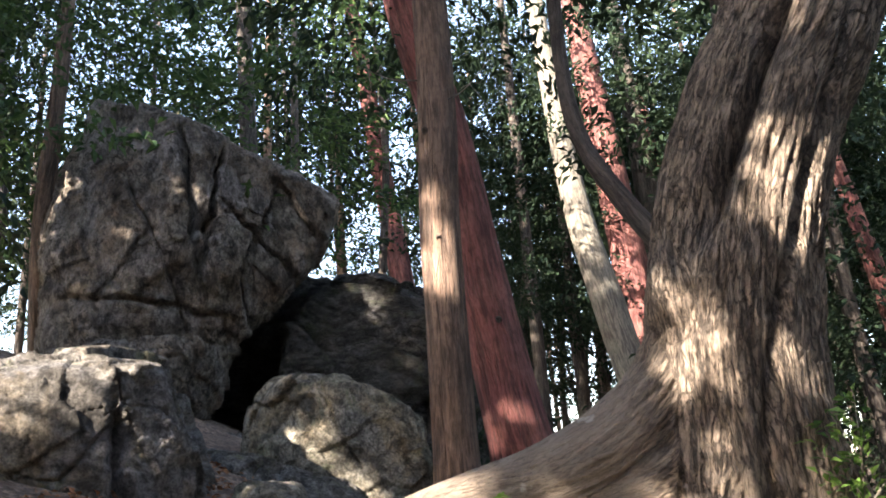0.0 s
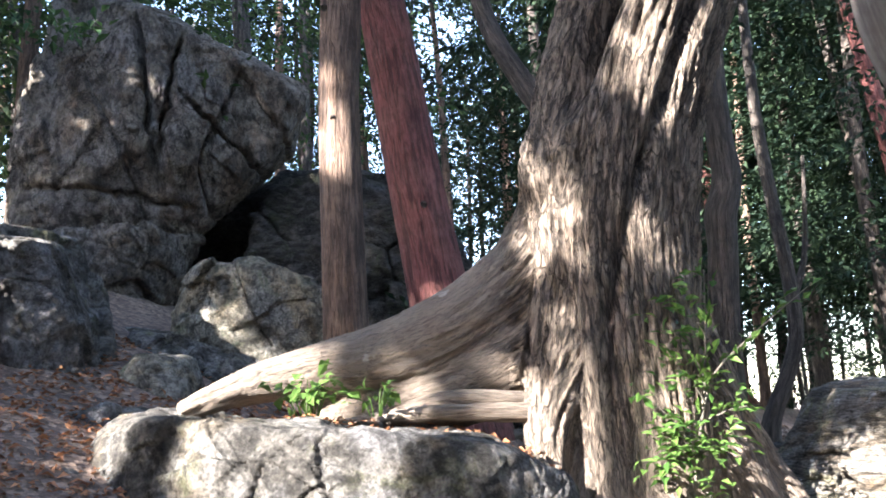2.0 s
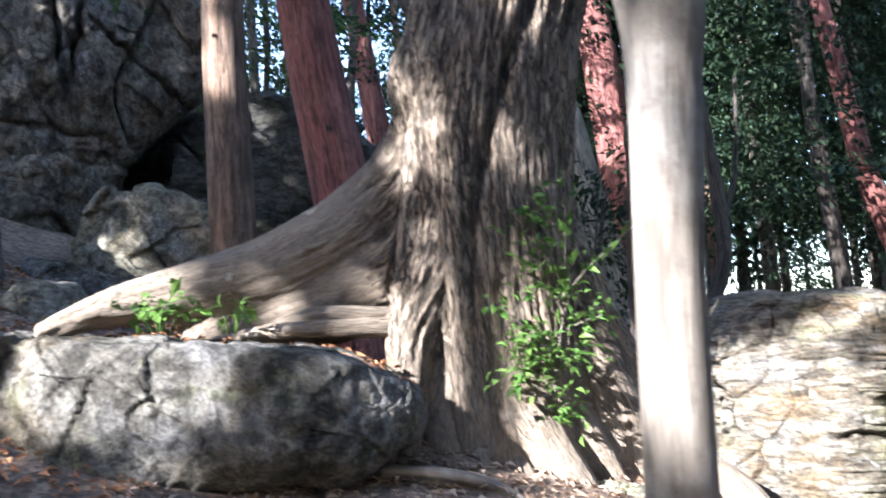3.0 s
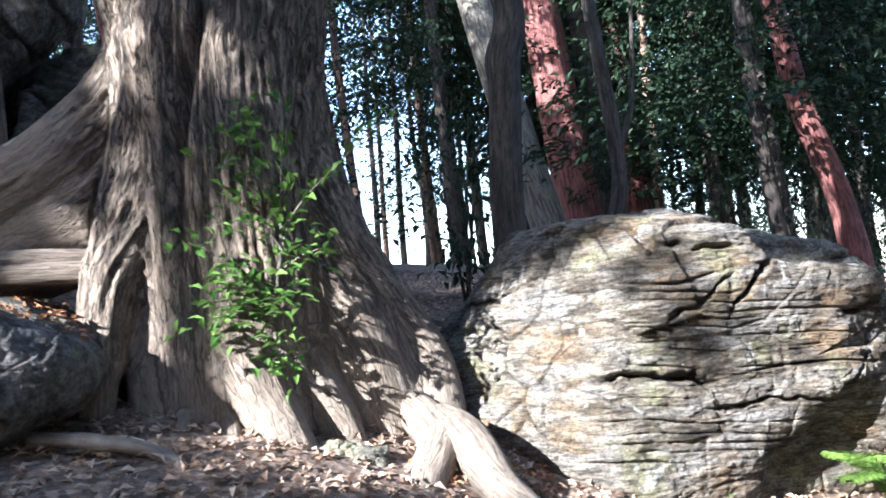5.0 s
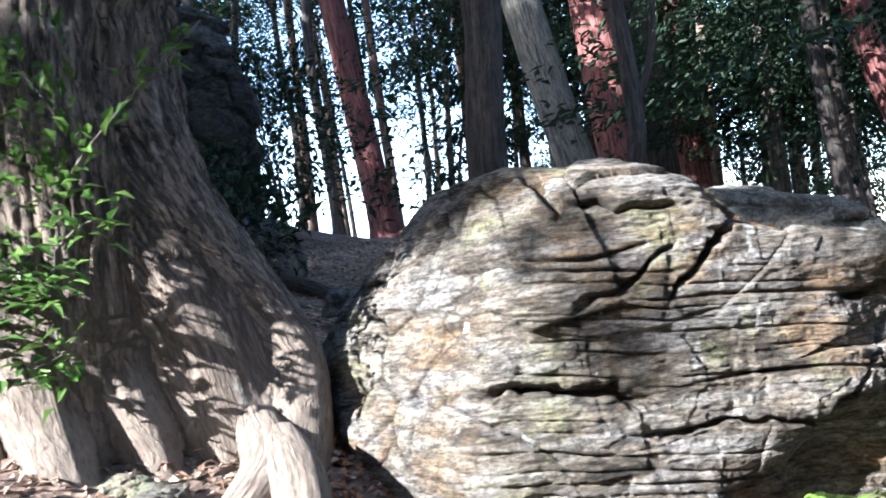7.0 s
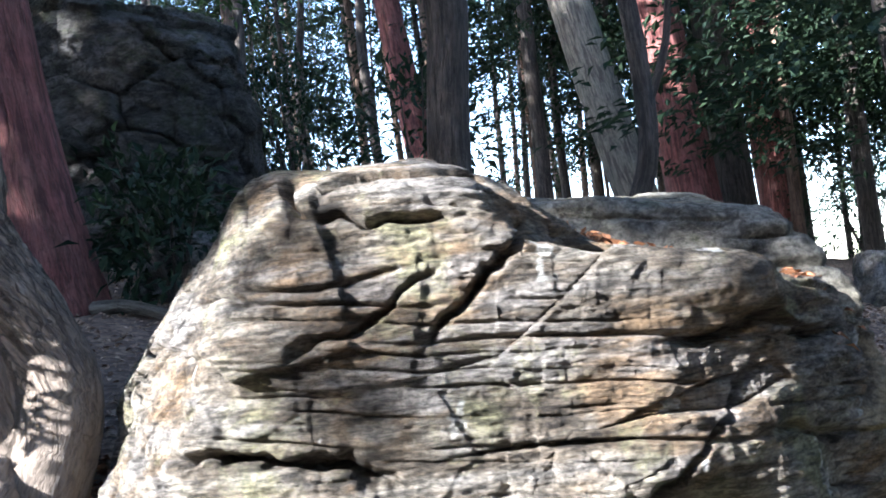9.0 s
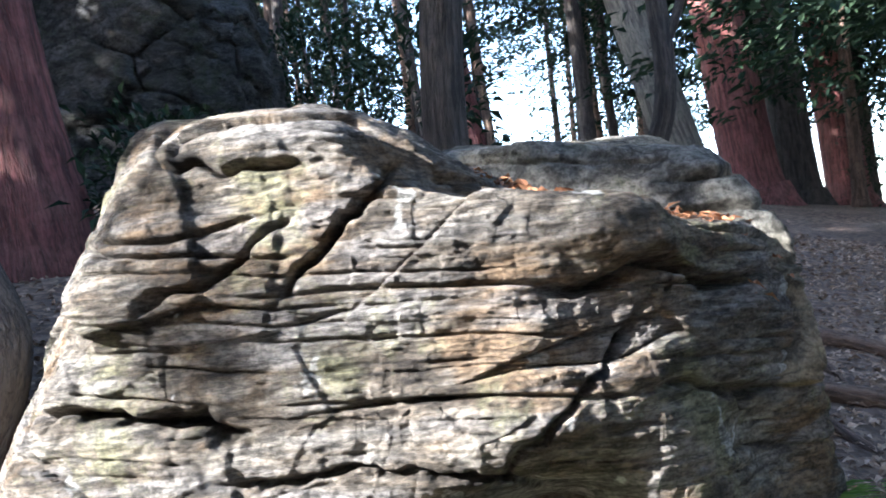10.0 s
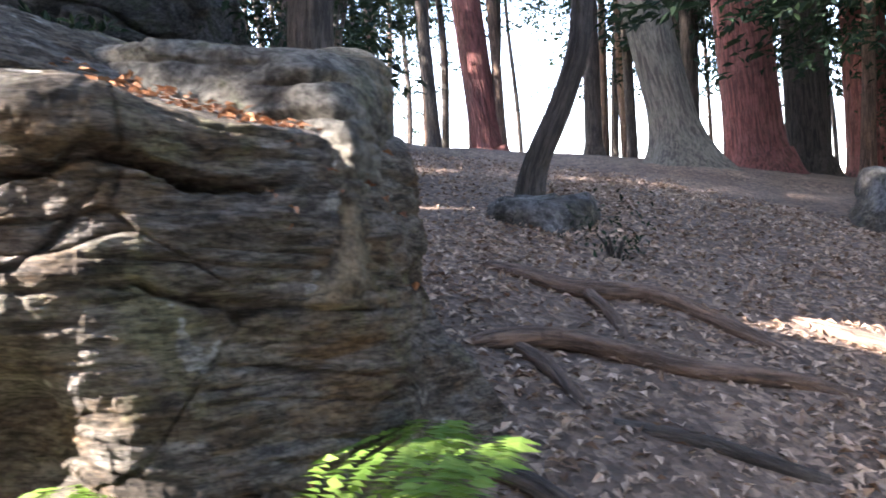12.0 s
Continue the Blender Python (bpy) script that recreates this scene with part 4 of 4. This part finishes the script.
tree("crooked_tree", [(9.05, 14.5, -0.2, 0.30), (9.0, 14.5, 1.2, 0.22), (8.85, 14.5, 2.2, 0.20), (8.5, 14.5, 3.6, 0.19), (8.3, 14.5, 5.4, 0.17), (8.0, 14.5, 8, 0.13), (7.7, 14.5, 12, 0.08)], BARK_RED,
     "bent reddish trunk rising behind the boulder", CROWNS[2])
tree("forest_tree", rooted(-2.8, 13.2, 0.16, (-0.4, 0), 14), BARK_DARK, "dark trunk with low boughs behind the standing rock", crown_mesh("crown", RNG, (4.0, 11.0), 3.0, 210, 0.24, LEAF_LIT))
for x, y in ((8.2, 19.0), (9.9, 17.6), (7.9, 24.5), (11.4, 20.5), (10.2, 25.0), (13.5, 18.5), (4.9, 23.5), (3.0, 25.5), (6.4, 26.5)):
    tree("forest_tree", rooted(x, y, 0.16, (0.1, 0), 14), BARK_DARK, "dark trunk with dense hanging boughs in deep shade", crown_mesh("crown", RNG, (3.6, 13.0), 2.9, 300, 0.24, LEAF_SHADED))
tree("forest_tree", [(-5.0, 10.2, 1.6, 0.22), (-4.9, 10.2, 3.2, 0.15), (-4.95, 10.1, 5.5, 0.13), (-4.8, 10.0, 8.0, 0.1), (-4.7, 10.0, 12.0, 0.05)], BARK_BROWN, "slim trunk whose low boughs overhang the standing rock",
     crown_mesh("crown", RNG, (4.0, 9.5), 3.0, 230, 0.24, LEAF_LIT))


def wood():
    """Thin trunks filling the wood behind, on and beyond the ridge."""
    rng = np.random.default_rng(12)
    protos = []
    for i, m in enumerate((BARK_DARK, BARK_BROWN, BARK_DARK)):
        pts = [(0, 0, -0.4, 0.15), (0, 0, 0.3, 0.105), (0.1 * i - 0.1, 0.05, 4, 0.09), (0.15 - 0.1 * i, 0, 8, 0.07), (0, 0.1, 14, 0.04)]
        protos.append(tree("thin_tree", pts, m, "thin dark forest trunk with a high green crown", CROWNS[i], segs=10, group="forest trees"))
    spots, used = [], [0, 0, 0]
    while len(spots) < 112:
        x, y = rng.uniform(-16, 30), rng.uniform(11.5, 38)
        d = y - float(np.clip(path_y(np.array(x)), -1, 9))
        if d < 9 or (x < 1.2 and y < 15) or (abs(x - 4.4) < 2.6 and y < 21):
            continue
        if abs((x - 3.7) / (y - 1.3) + 0.19) < 0.075 and rng.random() < 0.3:      # a clearing on the ridge
            continue
        if any((x - a) ** 2 + (y - b) ** 2 < 1.4 for a, b in spots):
            continue
        spots.append((x, y))
        low = x > 0.36 * y or x < -0.15 * y
        kind = 2 if low and rng.random() < (0.7 if x > 0 else 0.15) else int(rng.random() < 0.22)
        m = pose(x, y, float(ground_z(x, y)), rng.normal() * 1.5, rng.normal() * 1.5, rng.uniform(0, 360))
        s = rng.uniform(0.8, 1.5)
        if not used[kind]:
            protos[kind].matrix_basis = m
        else:
            copy_thing(protos[kind], m @ Matrix.Diagonal((s, s, 1, 1)))
        used[kind] += 1


wood()


def shrub(x, y, w, h, n, label, mat=None, size=0.13, seed=1):
    rng = np.random.default_rng(seed)
    z = float(ground_z(x, y))
    ob = thing("shrub", (x, y, z), label, "shrub")
    for i in range(5):
        a = rng.uniform(0, 6.28)
        v, f, g = tube([(0, 0, -0.1, 0.02), (math.cos(a) * w * 0.3, math.sin(a) * w * 0.3, h * 0.5, 0.014), (math.cos(a) * w * 0.6, math.sin(a) * w * 0.6, h * 0.95, 0.005)], 10, 6)
        part("stem", mesh_from("stem", v, f, BARK_DARK, attribute=g), ob)
    d = rng.normal(size=(n // 8, 3))
    d /= np.linalg.norm(d, axis=1)[:, None]
    c = d * rng.uniform(0.4, 1, (len(d), 1)) ** 0.5 * (w, w, h * 0.5) + (0, 0, h * 0.55)
    cc = np.repeat(c, 8, 0) + rng.normal(size=(len(c) * 8, 3)) * 0.12
    part("foliage", mesh_from("foliage", *leaves(cc, np.repeat(d, 8, 0) + rng.normal(size=cc.shape) * 0.6, size, size * 0.45, rng), mat or LEAF_SHADED, smooth=False), ob)


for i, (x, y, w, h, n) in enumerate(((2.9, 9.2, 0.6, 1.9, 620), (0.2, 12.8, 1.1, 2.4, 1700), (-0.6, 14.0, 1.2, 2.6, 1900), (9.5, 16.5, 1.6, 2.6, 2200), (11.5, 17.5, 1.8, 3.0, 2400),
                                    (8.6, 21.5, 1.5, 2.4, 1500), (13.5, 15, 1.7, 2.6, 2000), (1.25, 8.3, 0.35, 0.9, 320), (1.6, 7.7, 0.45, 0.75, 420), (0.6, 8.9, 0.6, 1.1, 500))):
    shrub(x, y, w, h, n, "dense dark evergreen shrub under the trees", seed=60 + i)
shrub(5.2, 9.0, 0.16, 0.14, 200, "small dark green tuft on the leafy slope", size=0.05, seed=80)


# ---- unseen trees added towards the sun and around, to shade and dapple the place ----
def shade_trees():
    rng = np.random.default_rng(77)
    to_sun = np.array(SUN)
    # Spots (x, y, z, radius) kept sunlit by dropping leaves along their sun rays.
    lit = np.array([(3.1, 5.1, 0.7, 0.42), (3.5, 4.85, 0.55, 0.42), (2.85, 5.0, 0.5, 0.25), (3.9, 4.7, 0.3, 0.35), (2.65, 5.1, 0.65, 0.34), (1.52, 4.68, 2.60, 0.22), (1.43, 4.56, 1.12, 0.33), (0.13, 5.7, 3.5, 0.26), (0.1, 5.7, 1.95, 0.10),
                    (0.25, 4.1, 1.28, 0.38), (-0.35, 4.1, 1.25, 0.15), (-2.5, 5.1, 2.65, 0.35), (-1.95, 5.0, 2.6, 0.3), (-1.0, 6.5, 2.4, 0.17), (-4.3, 8.8, 5.6, 0.36), (2.25, 2.0, 1.34, 0.29), (2.25, 2.0, 2.05, 0.12), (2.1, 4.55, 1.1, 0.15), (-0.1, 4.65, 1.5, 0.5),
                    (0.65, 7.1, 2.4, 0.14), (6.9, 8.7, 0.1, 0.40), (-1.2, 9.2, 4.7, 0.18), (2.2, 4.7, 3.9, 0.08), (2.55, 4.75, 4.6, 0.10), (4.75, 4.9, 0.35, 0.24), (5.1, 5.4, 0.82, 0.28), (4.75, 5.6, 0.98, 0.26), (3.55, 4.9, 0.95, 0.14), (2.5, 5.0, 0.85, 0.36), (2.7, 5.2, 0.95, 0.25), (2.55, 5.1, 0.72, 0.52), (3.3, 5.0, 0.70, 0.54), (3.65, 4.8, 0.5, 0.42), (3.2, 5.0, 0.35, 0.4)])
    thin = np.array([(4.2, 4.8, 0.85, 0.42, 0.55), (4.6, 4.9, 0.55, 0.45, 0.4), (5.0, 5.1, 0.5, 0.42, 0.25), (5.25, 5.4, 0.5, 0.3, 0.25), (4.3, 4.8, 0.35, 0.35, 0.45), (4.4, 4.8, 0.05, 0.35, 0.35)])   # spots of half sun, and the share of leaves left along their sun rays
    for i, (x, y, top) in enumerate(((-4.4, -6.8, 11), (-8.4, -3.75, 12), (-7.2, -4.03, 13), (-6.0, -6.7, 13), (-5.2, -6.6, 13), (-1.2, -6.0, 11), (-10.2, -1.58, 13), (-3.6, -8.6, 13), (1.8, -7.4, 12), (-12.5, 2.0, 13), (-7.0, -10.4, 14), (-9.0, 4.2, 12), (5.0, -3.6, 12), (8.6, -1.6, 12), (11.5, 3.0, 13), (-9.5, 9.5, 14), (-11.0, 14.0, 14), (12.5, 9.0, 13))):
        z = float(ground_z(x, y))
        n = 5200
        a, h = rng.uniform(0, 6.283, n), rng.uniform(0.0, 1.0, n)
        reach = 3.3 * np.sqrt(rng.uniform(0.02, 1, n)) * (1.15 - 0.65 * h)
        c = np.stack([x + np.cos(a) * reach, y + np.sin(a) * reach, z + 2.2 + h * (top - 2.2)], 1)
        keep = np.ones(n, bool)
        for px, py, pz, r in lit:
            w = c - (px, py, pz)
            off = w - (w @ to_sun)[:, None] * to_sun
            keep &= np.linalg.norm(off, axis=1) > 1.25 * r + 0.07
        for px, py, pz, r, share in thin:
            w = c - (px, py, pz)
            off = w - (w @ to_sun)[:, None] * to_sun
            keep &= (np.linalg.norm(off, axis=1) > r) | (lattice(np.arange(n), i + 0 * np.arange(n), 0 * np.arange(n), 9) < share)
        c = c[keep]
        dirs = np.stack([np.cos(a), np.sin(a), -0.3 + 0 * a], 1)[keep] + rng.normal(size=c.shape) * 0.8
        crown = mesh_from("crown", *leaves(c - (x, y, z), dirs, 0.40, 0.22, rng, simple=True), LEAF_SHADED, smooth=False)
        tree("shade_tree", [(x, y, z - 0.2, 0.25), (x, y, z + 1, 0.17), (x, y, z + 6, 0.13), (x, y, z + top, 0.04)], BARK_DARK, "unseen evergreen tree added out of view to shade the place", crown, segs=12)


shade_trees()


# ---- plants, litter and roots ----
def sapling():
    base = np.array((2.16, 4.72, 0.62))
    ob = thing("sapling", base, "young leafy sapling growing between the roots", "sapling")
    rng = np.random.default_rng(31)
    stems = [[(2.16, 4.75, 0.6, 0.013), (2.2, 4.66, 0.95, 0.011), (2.26, 4.62, 1.3, 0.009), (2.3, 4.6, 1.6, 0.006), (2.33, 4.58, 1.95, 0.003)],
             [(2.14, 4.74, 0.6, 0.011), (2.2, 4.64, 1.0, 0.009), (2.3, 4.62, 1.35, 0.007), (2.5, 4.6, 1.55, 0.005), (2.86, 4.58, 1.82, 0.002)],
             [(2.2, 4.68, 0.9, 0.009), (2.1, 4.56, 1.0, 0.007), (1.98, 4.5, 1.02, 0.003)], [(2.2, 4.66, 0.98, 0.008), (2.08, 4.54, 1.15, 0.005), (1.93, 4.48, 1.3, 0.002)],
             [(2.18, 4.66, 0.95, 0.008), (2.05, 4.52, 0.98, 0.005), (1.96, 4.48, 0.93, 0.002)], [(2.2, 4.66, 1.0, 0.008), (2.15, 4.52, 1.08, 0.005), (2.08, 4.42, 1.08, 0.002)],
             [(2.26, 4.62, 1.25, 0.006), (2.18, 4.55, 1.38, 0.004), (2.1, 4.5, 1.44, 0.002)], [(2.28, 4.62, 1.35, 0.006), (2.2, 4.56, 1.55, 0.004), (2.12, 4.5, 1.62, 0.002)],
             [(2.24, 4.62, 1.15, 0.006), (2.36, 4.56, 1.2, 0.004), (2.46, 4.52, 1.22, 0.002)], [(2.2, 4.68, 0.8, 0.006), (2.22, 4.58, 0.78, 0.004), (2.2, 4.5, 0.76, 0.002)],
             [(2.2, 4.66, 0.98, 0.006), (2.26, 4.5, 1.02, 0.004), (2.3, 4.42, 1.0, 0.002)], [(2.3, 4.6, 1.6, 0.005), (2.22, 4.55, 1.75, 0.003), (2.16, 4.5, 1.78, 0.001)]]
    for i, s in enumerate(stems):
        v, f, g = tube(s, 24, 7)
        part("stem" if i < 2 else "twig", mesh_from("stem", v - base, f, BARK_GREY, attribute=g), ob)
        c = spline(s, 60)[:, :3]
        n = 34 if i in (0, 1) else 36
        pick = rng.uniform(0.45 if i < 2 else 0.25, 1.0, n)
        at = c[(pick * 59).astype(int)]
        along = np.gradient(c, axis=0)[(pick * 59).astype(int)]
        along /= np.linalg.norm(along, axis=1)[:, None]
        out = along * 0.7 + np.cross(along, (0, 0, 1)) * rng.choice([-1, 1], n)[:, None] * 0.9 + rng.normal(size=(n, 3)) * 0.3
        spread = rng.normal(size=(n, 3)) * (0.06 if i > 1 else 0.03)
        part("foliage", mesh_from("foliage", *leaves(at + spread - base, out, 0.082, 0.038, rng), LEAF_BRIGHT, smooth=False), ob)


def leafy_plant(name, x, y, z, r, n, size, wide, label, mat, seed):
    ob = thing(name, (x, y, z), label, "plant")
    rng = np.random.default_rng(seed)
    for i in range(n):
        a, reach = rng.uniform(0, 6.28), r * rng.uniform(0.2, 1)
        tip = np.array((math.cos(a) * reach, math.sin(a) * reach * 0.7, size * rng.uniform(0.5, 1.6)))
        v, f, g = tube([(tip[0] * 0.4, tip[1] * 0.4, -0.03, 0.004), (*(tip * (0.7, 0.7, 0.7)), 0.003), (*tip, 0.002)], 6, 5)
        for j in range(3):
            lv, lf = leaves(tip[None] + rng.normal(size=(1, 3)) * size * 0.3, np.array((math.cos(a), math.sin(a), 0.1))[None] + rng.normal(size=(1, 3)) * 0.5, size, size * wide, rng, 0.12, 0.5)
            part("leaf", mesh_from("leaf", lv, lf, mat, smooth=False), ob)
        part("stalk", mesh_from("stalk", v, f, mat, attribute=g), ob)


def fern(x, y, z, n, length, label, seed, turn=None):
    ob = thing("fern", (x, y, z), label, "fern")
    rng = np.random.default_rng(seed)
    for i in range(n):
        a = rng.uniform(0, 6.28) if turn is None else turn + rng.normal() * 0.8
        L = length * rng.uniform(0.7, 1.2)
        s = [(0, 0, -0.03, 0.004), (math.cos(a) * L * 0.35, math.sin(a) * L * 0.35, L * 0.55, 0.003), (math.cos(a) * L * 0.9, math.sin(a) * L * 0.9, L * 0.62, 0.001)]
        c = spline(s, 46)[:, :3]
        tan = np.gradient(c, axis=0)
        tan /= np.linalg.norm(tan, axis=1)[:, None]
        side = np.cross(tan, (0, 0, 1))
        k = np.arange(8, 46)
        w = np.sin((k - 6) / 40 * 3.1)[:, None] * 0.5 + 0.15
        cs, ds = [], []
        for sg in (-1, 1):
            for q in (0.0, 0.33, 0.66):
                cs.append(c[k] + side[k] * sg * w * L * 0.30 * q)
                ds.append(side[k] * sg + tan[k] * 0.6 - np.array((0, 0, 0.25)))
        frond = leaves(np.vstack(cs), np.vstack(ds), 0.10 * L, 0.026 * L + 0.002, rng, 0.1, 0.2)
        part("frond", mesh_from("frond", *frond, LEAF_FERN, smooth=False), ob)


sapling()
leafy_plant("broadleaf_plant", 0.20, 4.33, 1.33, 0.20, 17, 0.10, 0.55, "clump of glossy broad leaves on the slab", LEAF_BRIGHT, 5)
leafy_plant("broadleaf_plant", 0.55, 4.38, 1.31, 0.10, 8, 0.085, 0.55, "small glossy broad-leaved plant on the slab", LEAF_BRIGHT, 6)
leafy_plant("low_plant", 4.02, 4.42, -0.12, 0.20, 12, 0.06, 0.45, "low green plant at the foot of the boulder", LEAF_BRIGHT, 7)
fern(5.60, 4.97, float(ground_z(5.60, 4.97)), 7, 0.76, "bright green fern at the end of the boulder", 3)
fern(5.42, 4.66, float(ground_z(5.42, 4.66)), 7, 0.72, "green fern under the boulder", 4)
fern(4.78, 4.62, -0.2, 6, 0.32, "green fern under the boulder", 8)
leafy_plant("low_plant", 5.05, 4.7, -0.2, 0.15, 8, 0.05, 0.5, "low yellow-green plant at the foot of the boulder", LEAF_FERN, 9)
fern(2.75, 3.2, 0.05, 4, 0.2, "small fern on the slope", 14)


def slope_root(points, label, mat=None):
    pts = [(x, y, float(ground_z(x, y)) + h, r) for x, y, h, r in points]
    v, f, g = tube(pts, 50, 12, 0.3, 7, int(points[0][0] * 10))
    o = np.array(pts[0][:3])
    tagged(new("surface_root", mesh_from("surface_root", v - o, f, mat or BARK_BROWN, attribute=g)), label, "root").location = o


slope_root([(4.5, 8.1, -0.03, 0.03), (4.9, 8.02, 0.02, 0.04), (5.2, 8.0, 0.03, 0.05), (5.6, 8.22, 0.03, 0.045), (5.95, 8.1, 0.02, 0.045), (6.3, 8.0, -0.02, 0.04)], "thick bare root crossing the leafy slope")
slope_root([(5.0, 7.0, -0.03, 0.03), (5.15, 7.1, 0.03, 0.045), (5.4, 7.3, 0.04, 0.045), (5.85, 7.4, 0.03, 0.05), (6.25, 7.65, 0.02, 0.045), (6.6, 7.8, -0.03, 0.04)], "long brown root crossing the leafy slope", BARK_BROWN)
slope_root([(5.2, 7.15, 0.01, 0.03), (5.4, 7.0, 0.03, 0.035), (5.6, 6.82, -0.02, 0.03)], "short forked root on the leafy slope")
slope_root([(5.3, 8.0, 0.03, 0.03), (5.5, 7.75, 0.02, 0.03), (5.6, 7.5, -0.03, 0.02)], "short forked root on the leafy slope")
slope_root([(5.7, 6.8, -0.02, 0.03), (6.0, 6.85, 0.01, 0.03), (6.4, 6.95, -0.02, 0.03)], "half-buried root on the leafy slope", BARK_DARK)
slope_root([(5.3, 6.2, -0.02, 0.03), (5.6, 6.2, 0.02, 0.04), (5.95, 6.1, 0.0, 0.04), (6.3, 6.15, -0.03, 0.03)], "half-buried dark root below the boulder", BARK_DARK)
slope_root([(6.2, 8.5, -0.02, 0.04), (6.6, 8.4, 0.02, 0.05), (7.2, 8.5, -0.02, 0.05)], "bare root in a patch of sun", BARK_BROWN)
slope_root([(1.1, 7.3, 0.0, 0.06), (1.5, 7.3, 0.05, 0.045), (1.9, 7.25, 0.04, 0.04), (2.3, 7.4, 0.0, 0.03)], "pale bare root behind the big tree", BARK_GREY)
slope_root([(1.2, 7.9, 0.0, 0.07), (1.8, 7.9, 0.06, 0.06), (2.4, 7.7, 0.03, 0.05), (3.0, 7.8, -0.02, 0.04)], "dark root across the bank", BARK_DARK)
slope_root([(1.3, 4.15, 0.03, 0.025), (1.55, 4.08, 0.05, 0.03), (1.78, 4.12, 0.03, 0.03), (1.95, 4.05, 0.0, 0.02)], "pale dead stick on the leaves", BARK_SMOOTH)
slope_root([(0.9, 3.9, 0.0, 0.02), (1.2, 4.1, 0.06, 0.022), (1.45, 4.3, 0.12, 0.02)], "grey dead stick leaning on the roots", BARK_GREY)


def litter(name, n, box, mat, label, seed, size, on=None):
    rng = np.random.default_rng(seed)
    x, y = rng.uniform(box[0], box[1], n), rng.uniform(box[2], box[3], n)
    if on is None:
        z = ground_z(x, y) + 0.02 * fbm(np.stack([x, y, 0 * x], 1) * 3.0, 3, 8) + 0.012 * fbm(np.stack([x, y, 0 * x], 1) * 11, 2, 9) + rng.uniform(0.0, 0.02, n)
    else:
        hits = [on.ray_cast(Vector((a, b, 4.0)) - on.location, Vector((0, 0, -1))) for a, b in zip(x, y)]
        ok = np.array([h[0] and h[2].z > 0.6 for h in hits])
        x, y, n = x[ok], y[ok], int(ok.sum())
        z = np.array([h[1].z for h in hits])[ok] + on.location.z + rng.uniform(0, 0.012, n)
    d = np.stack([rng.normal(size=n), rng.normal(size=n), rng.normal(size=n) * 0.25], 1)
    tagged(new(name, mesh_from(name, *leaves(np.stack([x, y, z], 1), d, size, size * 0.5, rng, 0.3, 0.5), mat, smooth=False)), label, "leaf litter", kind="stuff")


litter("leaf_litter", 9000, (0.3, 4.4, 1.5, 6.0), LITTER, "brown and tan dead leaves covering the soil", 1, 0.062)
litter("leaf_litter", 16000, (4.2, 9.5, 4.6, 12.5), LITTER, "brown and tan dead leaves covering the slope", 2, 0.062)
litter("leaf_litter", 7000, (0.5, 5.0, 6.0, 13.0), LITTER, "dark dead leaves on the bank behind the tree", 3, 0.05)
litter("leaf_litter", 3000, (-2.2, 0.4, 3.4, 6.2), LITTER_RED, "russet dead leaves between the rocks", 4, 0.06)
litter("leaf_litter", 900, (2.75, 3.35, 4.4, 6.0), LITTER_RED, "russet dead leaves beside the boulder", 6, 0.05)
SLAB, BOULDER = bpy.data.objects["slab"], bpy.data.objects["boulder"]
bpy.context.view_layer.update()
litter("leaf_litter", 700, (-0.2, 1.5, 4.2, 4.9), LITTER_RED, "dark dead leaves and crumbs on the slab", 7, 0.05, SLAB)
litter("leaf_litter", 500, (4.5, 5.35, 5.45, 6.0), LITTER_RED, "russet leaves caught on the ledge of the boulder", 9, 0.045, BOULDER)
